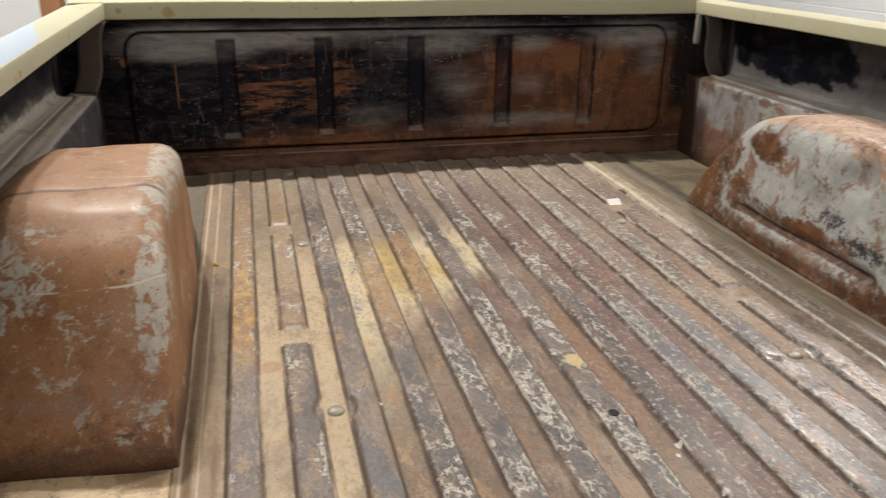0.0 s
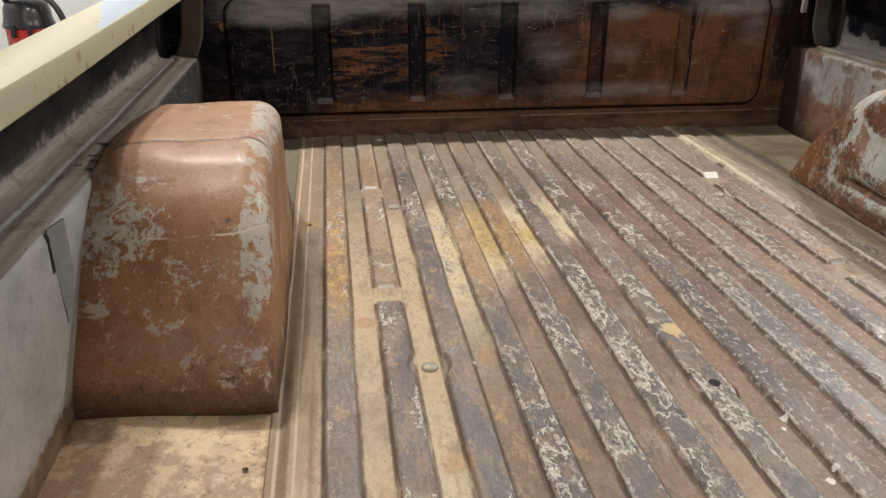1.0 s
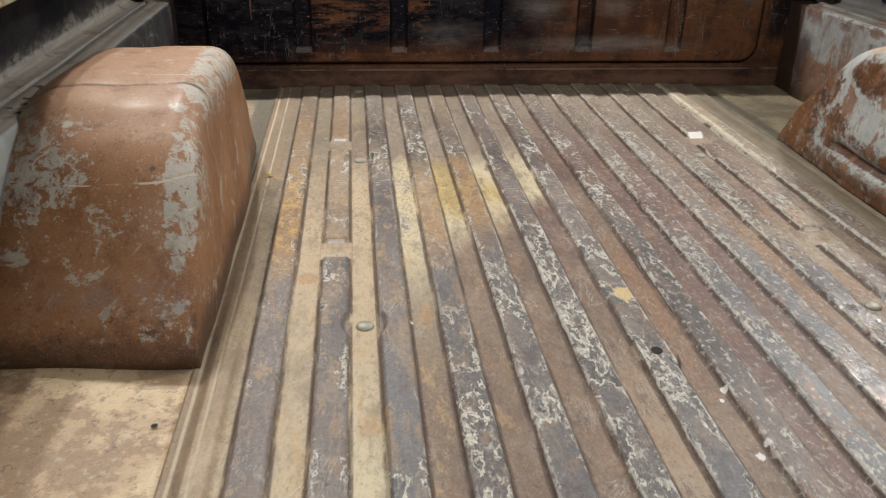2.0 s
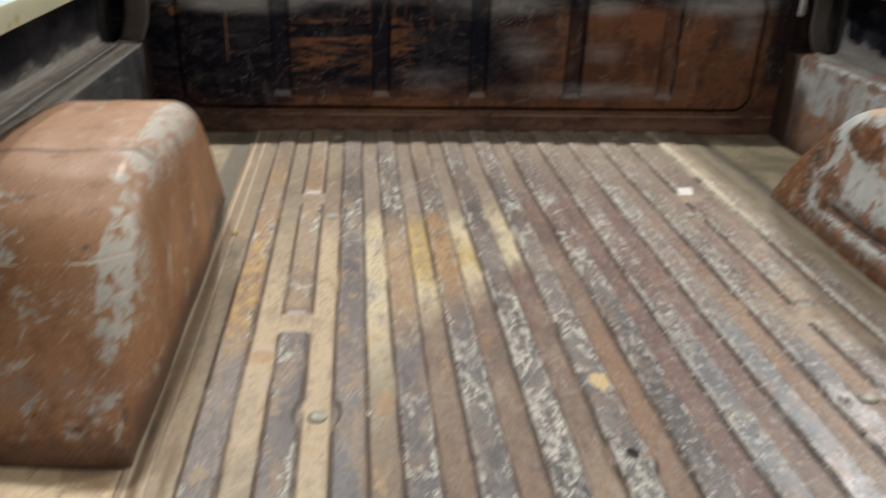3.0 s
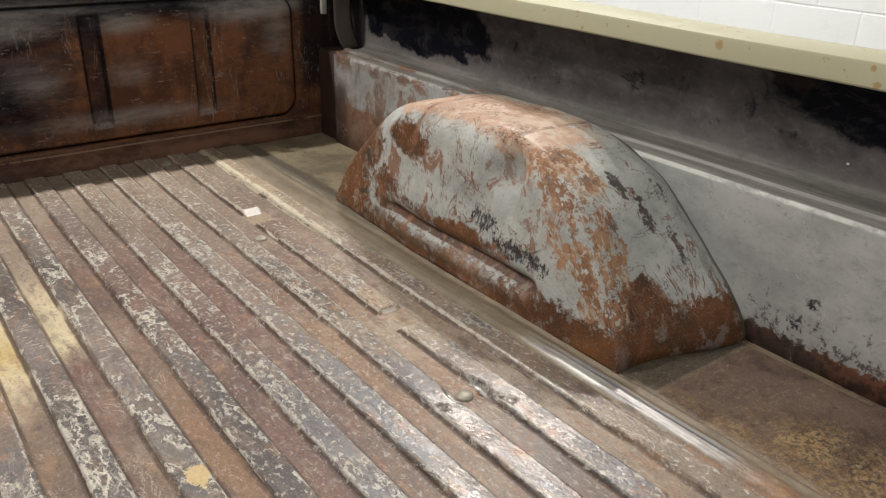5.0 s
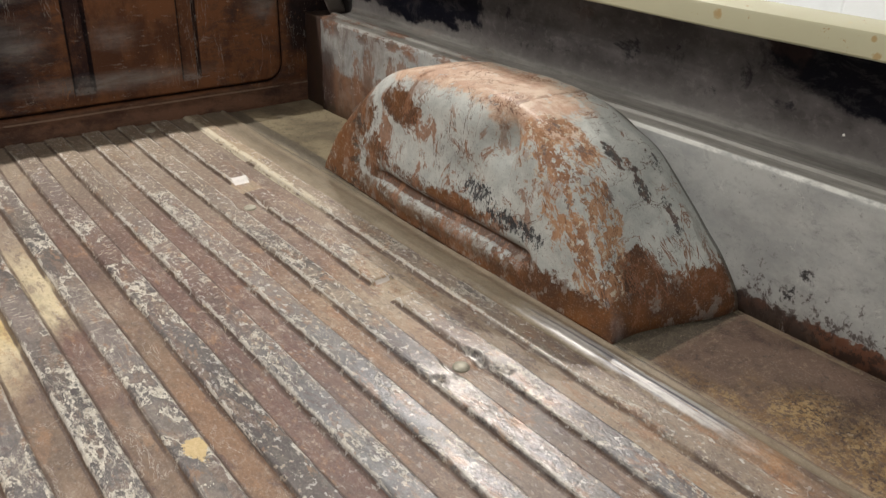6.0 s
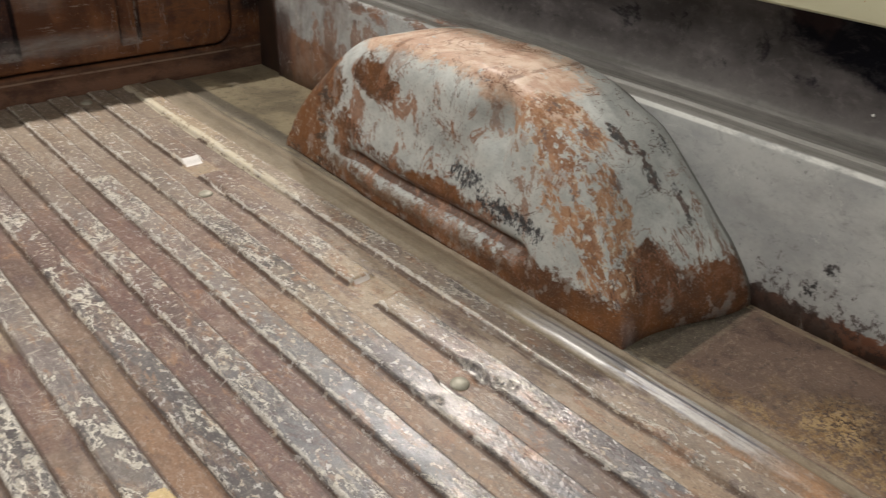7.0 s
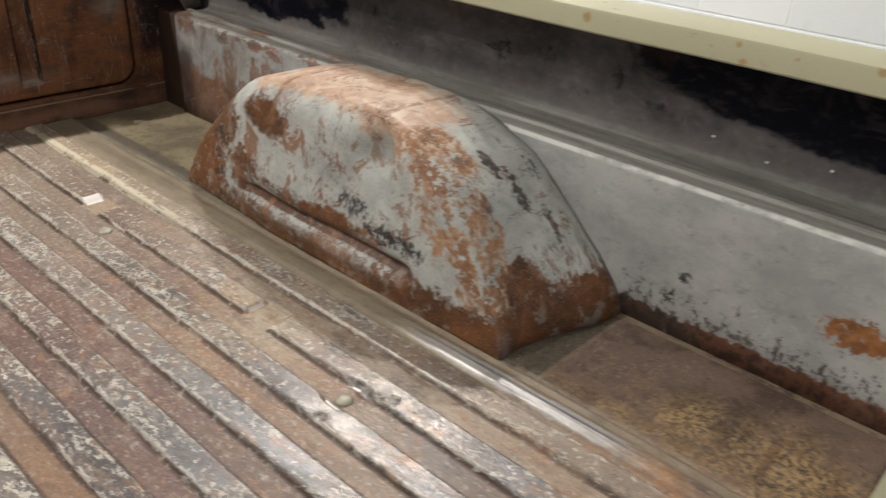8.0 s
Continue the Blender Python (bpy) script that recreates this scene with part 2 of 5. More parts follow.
    dust = n.top(n.mul(far, 0.55), n.mul(n.blob((0.42, 0.36, 0), (0.2, 0.16, 1), 0.1, 0.9, 10, 37), 0.75), n.mul(n.blob((0.5, 0.75, 0), (0.4, 0.5, 1), 0.2, 0.8, 12, 38), 0.3), n.mul(n.blob((-0.45, 0.92, 0), (0.2, 0.12, 1), 0.2, 0.8, 12, 39), 0.4))
    c = n.mix(n.mul(dust, n.step(n.add(cloud, n.mul(grain, 0.6)), 0.62, 0.86)), c, n.mix(n.step(grain, 0.4, 0.6), (0.24, 0.185, 0.135), (0.36, 0.29, 0.21)))
    cross = n.add(n.noise(7, 7, 0.66, (0.9, 0.8, 1), 103, 0.3), n.mul(n.math("SUBTRACT", grain, 0.5), 0.1))
    c = n.mix(n.mul(n.step(cross, 0.54, 0.61), 0.28), c, (0.11, 0.08, 0.072))
    c = n.mix(n.mul(n.step(cross, 0.45, 0.38), 0.2), c, (0.37, 0.3, 0.23))
    # darker and browner towards the cab
    cab_brown = n.mul(n.step(n.add(n.y, wander), 0.7, 1.0), n.step(n.add(cloud, n.mul(grain, 0.5)), 0.55, 0.85))
    c = n.mix(n.mul(cab_brown, 0.42), c, (0.1, 0.076, 0.06))
    # flaking: pale broken rims round dark bare patches, thickest along the shoulders and where a strip has flaked further
    bunch = n.math("SUBTRACT", n.noise(7, 6, 0.66, (1.6, 0.6, 1), 112), 0.5)
    place = n.t.nodes.new("ShaderNodeCombineXYZ")
    n.put(place.inputs[0], n.mul(index, 3.71)), n.put(place.inputs[1], n.mul(n.y, 5.5)), n.put(place.inputs[2], n.mul(n.x, 9.0))
    own = n.t.nodes.new("ShaderNodeTexNoise")
    n.put(own.inputs["Vector"], place.outputs[0])
    own.inputs["Scale"].default_value, own.inputs["Detail"].default_value, own.inputs["Roughness"].default_value = 1.0, 5.0, 0.62
    cluster = n.step(n.add(own.outputs["Fac"], n.mul(n.math("SUBTRACT", amount, 0.4), 0.18)), 0.49, 0.57)
    plate = n.add(n.noise(21, 6, 0.64, (1.5, 0.75, 1), 15, 0.35), n.mul(n.math("SUBTRACT", grain, 0.5), 0.22))
    plate = n.add(plate, n.add(n.mul(n.math("SUBTRACT", amount, 0.5), 0.16), n.add(n.mul(n.math("SUBTRACT", cluster, 0.72), 0.17), n.mul(n.math("SUBTRACT", n.math("MINIMUM", pp, 0.021), 0.012), rib, 4.5))))
    broken = n.step(n.noise(48, 7, 0.74, (1.1, 0.8, 1), 16, 0.4), 0.42, 0.46)
    pale = n.mul(n.step(plate, 0.54, 0.55), n.step(plate, 0.61, 0.59), broken)
    dark = n.mul(n.step(plate, 0.585, 0.605), n.step(n.noise(30, 7, 0.72, (1.2, 0.8, 1), 18), 0.4, 0.5))
    halo = n.mul(n.step(plate, 0.5, 0.53), n.inv(pale), n.inv(dark))
    strong = n.step(amount, 0.05, 0.5)
    c = n.mix(n.mul(halo, strong, 0.55), c, (0.08, 0.072, 0.073))
    c = n.mix(n.mul(dark, strong, 0.8), c, n.mix(n.step(grain, 0.42, 0.6), (0.05, 0.045, 0.05), (0.14, 0.13, 0.13)))
    c = n.mix(n.mul(pale, n.add(0.12, n.mul(strong, n.math("SUBTRACT", 0.82, n.mul(right_zone, 0.26))))), c, n.mix(n.step(fine, 0.36, 0.56), (0.37, 0.35, 0.31), (0.68, 0.635, 0.55)))
    lace = n.noise(55, 7, 0.7, (1.3, 0.75, 1), 19, 0.35)
    small = n.mul(n.step(n.add(lace, n.mul(n.math("SUBTRACT", amount, 0.4), 0.1)), 0.585, 0.6), n.add(0.1, n.mul(cluster, 0.9)))
    c = n.mix(n.mul(small, n.add(0.1, n.mul(amount, 0.8))), c, n.mix(n.step(fine, 0.42, 0.58), (0.52, 0.47, 0.38), (0.36, 0.34, 0.31)))
    # rust and purple primer showing through towards the east well
    scab = n.noise(15, 9, 0.76, (1.5, 0.65, 1), 151, 0.4)
    here = n.mul(n.step(n.add(n.x, wander), 0.08, 0.22), n.step(n.add(n.y, wander), 0.75, 0.45))
    c = n.mix(n.mul(n.step(scab, 0.55, 0.59), here, 0.6), c, n.mix(n.step(grain, 0.4, 0.6), (0.2, 0.09, 0.045), (0.33, 0.18, 0.1)))
    c = n.mix(n.mul(n.step(scab, 0.43, 0.39), here, 0.5), c, (0.095, 0.068, 0.072))
    # short cross ticks where gravel was dragged over the ribs
    ticks = n.mul(n.step(n.noise(90, 5, 0.68, (0.55, 1.9, 1), 125, 0.3), 0.585, 0.61), n.step(n.y, 0.25, 0.7), n.step(n.noise(9, 6, 0.66, (1.6, 0.7, 1), 126), 0.44, 0.54), n.add(0.2, n.mul(rib, 0.8)))
    c = n.mix(n.mul(ticks, 0.75), c, (0.6, 0.55, 0.46))
    # fine mottling left by grit
    mottle = n.noise(130, 6, 0.72, (1.1, 0.7, 1), 113)
    c = n.mix(n.mul(n.step(mottle, 0.53, 0.62), 0.2), c, n.mix(0.5, c, (0.55, 0.5, 0.43)))
    c = n.mix(n.mul(n.step(mottle, 0.47, 0.38), 0.28), c, n.mix(0.6, c, (0.035, 0.026, 0.024)))
    chips = n.noise(95, 6, 0.72, (1.15, 0.75, 1), 141, 0.5)
    worn = n.mul(n.step(amount, 0.15, 0.5), cluster, n.step(n.add(bunch, 0.5), 0.42, 0.54), n.add(0.15, n.mul(rib, 0.85)))
    c = n.mix(n.mul(n.step(chips, 0.575, 0.59), worn, 0.6), c, n.mix(n.step(cloud, 0.42, 0.58), (0.46, 0.43, 0.38), (0.66, 0.6, 0.49)))
    c = n.mix(n.mul(n.step(chips, 0.42, 0.4), worn, 0.5), c, (0.035, 0.03, 0.032))
    # golden rust specks on the outermost west rib and the cream strips
    gold = n.mul(n.top(n.blob((-0.54, 0.48, 0), (0.026, 0.34, 1), 0.5), n.mul(n.blob((-0.23, 0.6, 0), (0.12, 0.2, 1), 0.3), 0.6)), n.step(n.noise(58, 8, 0.78, (1.2, 0.7, 1), 23), 0.5, 0.55))
    c = n.mix(n.mul(gold, 0.8), c, n.mix(n.step(fine, 0.4, 0.6), (0.48, 0.27, 0.07), (0.6, 0.43, 0.16)))
    speck = n.mul(n.step(n.noise(120, 7, 0.75, (1.1, 0.8, 1), 24), 0.55, 0.58), n.step(n.x, -0.15, -0.2), n.step(n.y, 0.3, 0.4), n.step(n.y, 0.85, 0.75))
    c = n.mix(n.mul(speck, 0.55), c, (0.16, 0.1, 0.06))
    # brown dirt and painted shade in the foot of the flanks, bare bright lines fraying in from the shoulders
    flank = n.mul(n.step(pp, 0.021, 0.0228), n.step(pp, 0.0292, 0.0262), n.inv(gap), n.step(ax, 0.575, 0.57), n.step(n.noise(34, 6, stretch=(1, 0.25, 1), shift=9), 0.34, 0.52))
    c = n.mix(n.mul(flank, 0.85), c, n.mix(grain, (0.035, 0.02, 0.015), (0.1, 0.055, 0.036)))
    fray = n.mul(n.math("SUBTRACT", n.noise(60, 8, 0.8, (1, 0.5, 1), 17), 0.5), 0.045)
    run_on = n.step(n.add(n.noise(9, 7, 0.7, (3, 0.5, 1), 19), n.add(0.02, n.add(n.mul(mid_zone, 0.04), n.mul(right_zone, 0.03)))), 0.52, 0.57)
    edge = n.mul(n.step(n.add(pp, fray), 0.018, 0.0187), n.step(pp, 0.0218, 0.0208), run_on, n.inv(gap), n.step(ax, 0.575, 0.57))
    c = n.mix(n.mul(edge, n.add(0.3, n.mul(mid_zone, 0.5))), c, n.mix(n.step(fine, 0.45, 0.6), (0.46, 0.43, 0.38), (0.66, 0.63, 0.58)))
    # rubbed cream paint on the shoulder of the outermost east rib
    shoulder = n.mul(n.step(n.x, 0.512, 0.516), n.step(n.x, 0.536, 0.53), n.step(n.y, 0.62, 0.85), n.step(n.noise(40, 8, 0.76, (1.4, 0.5, 1), 45), 0.42, 0.5))
    c = n.mix(n.mul(shoulder, 0.85), c, (0.58, 0.52, 0.4))
    # pale scuffs, dark pits, crooked scratches
    scuff = n.mul(n.step(n.noise(75, 9, 0.82, (1.2, 0.5, 1), 50), 0.575, 0.6), n.step(n.noise(6, 6, stretch=(1.5, 0.6, 1), shift=52), 0.42, 0.55))
    c = n.mix(n.mul(scuff, n.add(0.08, n.mul(cluster, 0.35))), c, (0.5, 0.45, 0.38))
    pit = n.step(n.noise(110, 7, 0.8, (1, 0.7, 1), 57), 0.59, 0.62)
    c = n.mix(n.mul(pit, 0.5), c, (0.045, 0.033, 0.03))
    scratch = n.mul(n.vein(n.noise(10, 8, 0.7, (2.0, 0.7, 1), 87, 1.2), 0.006), n.step(n.noise(7, 6, shift=88), 0.5, 0.6))
    c = n.mix(n.mul(scratch, 0.7), c, (0.55, 0.51, 0.45))
    c = n.mix(n.mul(n.step(grain, 0.5, 0.68), n.add(0.12, n.mul(cluster, 0.16))), c, n.mix(0.5, c, (0.6, 0.55, 0.47)))
    c = n.mix(n.mul(n.step(grain, 0.48, 0.32), n.add(0.18, n.mul(cluster, 0.2))), c, n.mix(0.6, c, (0.03, 0.022, 0.02)))
    crumbs = n.mul(n.step(n.noise(100, 4, 0.6, (1.2, 0.8, 1), 107), 0.595, 0.61), n.step(n.add(n.x, wander), -0.05, 0.15), n.add(0.35, n.mul(rib, 0.5)))
    c = n.mix(n.mul(crumbs, 0.9), c, n.mix(n.step(cloud, 0.45, 0.55), (0.56, 0.54, 0.52), (0.54, 0.46, 0.36)))
    # orange rust stains and a yellow flake
    field = n.top(n.blob((-0.497, 0.25, 0), (0.032, 0.036, 1), 0.1), n.blob((-0.312, 0.12, 0), (0.026, 0.055, 1), 0), n.blob((0.024, -0.016, 0), (0.012, 0.012, 1), 0.3), n.mul(n.blob((0.59, -0.3, 0), (0.07, 0.2, 1), 0), 0.6),
                  n.mul(n.blob((-0.4, -0.13, 0), (0.03, 0.05, 1), 0), 0.8))
    stain = n.mul(n.patch(field, n.mul(rag, 0.55), 0.2), n.step(grain, 0.34, 0.5))
    c = n.mix(n.mul(stain, n.add(0.3, n.mul(n.step(cloud, 0.4, 0.6), 0.3))), c, n.mix(fine, (0.34, 0.15, 0.055), (0.46, 0.25, 0.11)))
    c = n.mix(n.mul(n.patch(n.blob((0.004, 0.146, 0), (0.03, 0.045, 1), 0), n.mul(n.ragged(8.0, 30, 2.2, 2.2), 0.7)), 0.9), c, n.mix(fine, (0.5, 0.36, 0.16), (0.68, 0.52, 0.28)))
    # smooth olive flange and bare bead beside the east well
    flange = n.mul(n.step(n.add(n.x, n.mul(wander, 0.05)), 0.57, 0.578), n.step(n.add(n.y, wander), -0.12, 0.02))
    flange = n.top(flange, n.step(n.x, 0.612, 0.616))
    c = n.mix(n.mul(flange, 0.8), c, n.mix(n.step(cloud, 0.35, 0.65), (0.185, 0.15, 0.108), (0.28, 0.235, 0.175)))
    bead = n.mul(n.step(n.add(ax, n.mul(rag, 0.002)), 0.577, 0.581), n.step(n.add(ax, n.mul(rag, 0.002)), 0.61, 0.606), n.step(n.x, 0.0, 0.2))
    # the bare bead's silver glint and dark middle line are painted in
    bare = n.mul(bead, n.step(n.noise(20, 7, 0.72, (5, 0.35, 1), 29), 0.36, 0.5), n.step(n.add(n.y, wander), 0.2, 0.02), n.step(n.add(n.y, wander), -0.3, -0.16))
    c = n.mix(n.mul(bare, 0.85), c, n.mix(n.step(n.noise(60, 5, 0.6, (3, 0.15, 1), 30), 0.36, 0.56), (0.34, 0.34, 0.38), (0.72, 0.7, 0.68)))
    c = n.mix(n.mul(bare, n.step(n.math("ABSOLUTE", n.math("SUBTRACT", n.add(n.x, n.mul(rag, 0.0015)), 0.596)), 0.0034, 0.0014), 0.8), c, (0.09, 0.09, 0.13))
    # worn seam beside the west well
    c = n.mix(n.mul(n.step(n.x, -0.576, -0.58), n.step(n.x, -0.64, -0.636), n.step(cloud, 0.35, 0.6), 0.55), c, n.mix(grain, (0.2, 0.12, 0.07), (0.33, 0.22, 0.135)))
    seam = n.top(n.mul(n.step(n.x, -0.6215, -0.623), n.step(n.x, -0.6275, -0.626)), n.mul(n.step(n.x, -0.597, -0.5985), n.step(n.x, -0.6025, -0.601)))
    c = n.mix(n.mul(seam, n.step(n.noise(20, 6, 0.7, (1, 0.3, 1), 101), 0.38, 0.48), 0.7), c, (0.56, 0.47, 0.34))
    # white paint on the far east rib end, and drips of it; highlights painted pale on the other rib ends
    chip = n.top(n.mul(n.step(n.x, 0.43, 0.433), n.step(n.x, 0.468, 0.465), n.step(n.y, 0.938, 0.94), n.step(n.y, 0.962, 0.96)),
                 n.mul(n.step(n.x, -0.467, -0.464), n.step(n.x, -0.434, -0.437), n.step(n.add(n.y, n.mul(wander, 0.02)), 0.945, 0.947), n.step(n.y, 0.953, 0.951), 0.55),
                 n.mul(n.step(ax, 0.434, 0.438), n.step(ax, 0.467, 0.463), n.step(n.add(n.y, n.mul(wander, 0.02)), 0.3785, 0.38), n.step(n.y, 0.3855, 0.384), 0.7))
    drips = n.top(*(n.blob((dx, dy, 0), (dr, dr * 1.3, 1), 0) for dx, dy, dr in ((0.065, -0.098, 0.009), (0.054, -0.118, 0.006), (0.054, -0.224, 0.011), (0.07, -0.21, 0.007), (-0.335, 0.1, 0.006))))
    c = n.mix(n.mul(n.top(n.mul(chip, n.step(n.noise(120, 5, 0.7, shift=99), 0.26, 0.34)), n.patch(drips, n.mul(n.ragged(6.0, 60, 2.0, 2.0), 0.7))), 0.9), c, (0.72, 0.69, 0.67))
    gloss = n.mul(n.blob((0.36, -0.05, 0), (0.42, 0.5, 1), 0.1, 0.5, 8, 71), n.add(0.35, n.mul(rib, 0.65)))
    steel = n.mul(n.blob((0.36, 0.0, 0), (0.36, 0.42, 1), 0.2, 0.6, 8, 75), rib, n.step(n.noise(17, 9, 0.74, (1.6, 0.5, 1), 76), 0.42, 0.52))
    steel = n.top(n.mul(steel, 0.75), n.mul(bare, 0.7))
    c = n.mix(n.mul(steel, 0.55), c, n.mix(n.step(grain, 0.35, 0.65), (0.1, 0.099, 0.108), (0.3, 0.298, 0.312)))
    rough = n.add(n.mul(grain, 0.35), n.add(0.31, n.mul(blotch, 0.15)))
    rough = n.math("SUBTRACT", rough, n.top(n.mul(gloss, 0.27), n.mul(n.top(flange, bare), 0.14)))
    peel = n.noise(210, 2, 0.5, (1, 0.75, 1), 97)
    h = n.add(n.add(n.mul(peel, n.add(0.2, n.mul(rib, right_zone, 0.65))), n.mul(fine, 0.2)), n.add(n.mul(pale, strong, 0.3), n.mul(grain, n.mul(n.inv(flange), 0.6))))
    return n.done(n.grit(c, 0.12), rough, h, 0.42, 0.0026, n.mul(steel, 0.6))


def pan_material():
    n = Nodes("rusty_brown_floor_pan_paint")
    a = n.noise(7, 8, 0.66, shift=2)
    b = n.noise(70, 8, 0.75, shift=5)
    ax = n.math("ABSOLUTE", n.x)
    left = n.step(n.x, 0.1, -0.1)
    c = n.mix(n.step(a, 0.43, 0.55), n.mix(left, (0.095, 0.062, 0.05), (0.66, 0.5, 0.31)), n.mix(left, (0.18, 0.122, 0.096), (0.5, 0.35, 0.215)))
    fleck = n.mul(n.step(n.noise(85, 8, 0.8, (1, 1.4, 1), 11, 0.3), 0.54, 0.58), n.step(n.noise(5, 5, shift=15), 0.4, 0.6))
    c = n.mix(n.mul(fleck, 0.7), c, n.mix(left, (0.36, 0.28, 0.2), (0.5, 0.39, 0.27)))
    worn = n.mul(left, n.step(n.add(n.noise(16, 9, 0.74, shift=61), n.mul(a, 0.3)), 0.62, 0.68))
    c = n.mix(n.mul(worn, 0.55), c, n.mix(n.step(b, 0.42, 0.58), (0.2, 0.11, 0.065), (0.3, 0.19, 0.12)))
    c = n.mix(n.mul(left, n.step(n.noise(40, 9, 0.8, shift=63), 0.57, 0.6), 0.6), c, (0.55, 0.47, 0.36))
    murk = n.mul(n.inv(left), n.blob((0.76, -0.36, 0), (0.12, 0.3, 1), 0.1, 1.2, 9, 17), n.step(n.noise(24, 8, 0.74, shift=68), 0.4, 0.56))
    c = n.mix(n.mul(murk, 0.7), c, (0.055, 0.034, 0.026))
    gold = n.top(n.blob((0.72, -0.27, 0), (0.09, 0.12, 1), 0.1, 1.6, 18, 18), n.blob((0.72, -0.42, 0), (0.15, 0.17, 1), 0.1, 1.4, 18, 19), n.mul(n.blob((0.665, -0.3, 0), (0.03, 0.4, 1), 0.1, 1.0, 18, 20), 0.8))
    c = n.mix(n.mul(gold, n.step(n.noise(105, 8, 0.78, shift=67), 0.45, 0.52), 0.85), c, n.mix(n.step(n.noise(45, 8, 0.76, shift=66), 0.42, 0.58), (0.26, 0.15, 0.062), (0.5, 0.35, 0.17)))
    c = n.mix(n.step(n.y, 0.85, 1.0), c, n.mix(n.step(a, 0.4, 0.6), (0.2, 0.165, 0.115), (0.36, 0.3, 0.2)))
    # greenish-grey strip along the wheel wells; the well's shadow painted into the dark sealed seam behind
    c = n.mix(n.mul(n.step(ax, 0.69, 0.68), n.step(n.y, -0.02, 0.02)), c, n.mix(a, (0.13, 0.11, 0.085), (0.2, 0.175, 0.135)))
    seam = n.mul(n.step(n.y, -0.062, -0.056), n.step(n.x, 0.6, 0.62), n.step(n.y, 0.02, 0.0))
    c = n.mix(n.mul(seam, 0.85), c, n.mix(n.step(b, 0.4, 0.6), (0.045, 0.04, 0.03), (0.1, 0.088, 0.064)))
    c = n.mix(n.mul(n.step(n.y, -0.068, -0.065), n.step(n.y, -0.058, -0.061), n.step(n.x, 0.6, 0.66), n.step(b, 0.42, 0.56), 0.5), c, (0.28, 0.24, 0.17))
    c = n.mix(n.mul(n.step(b, 0.56, 0.62), 0.5), c, DARK)
    c = n.mix(n.mul(n.step(n.noise(95, 8, 0.8, shift=25), 0.59, 0.63), 0.6), c, (0.42, 0.36, 0.29))
    line = n.top(n.mul(n.step(n.x, 0.884, 0.888), 0.7), n.mul(n.step(n.x, 0.65, 0.646), n.step(n.x, 0.637, 0.64), 0.55))
    c = n.mix(n.mul(line, n.step(n.noise(40, 7, 0.74, (1, 0.6, 1), 27), 0.42, 0.56), 0.8), c, (0.36, 0.3, 0.2))
    return n.done(n.grit(c, 0.15, 3), n.add(0.34, n.mul(b, 0.25)), b, 0.5, 0.0015, spec=0.35)


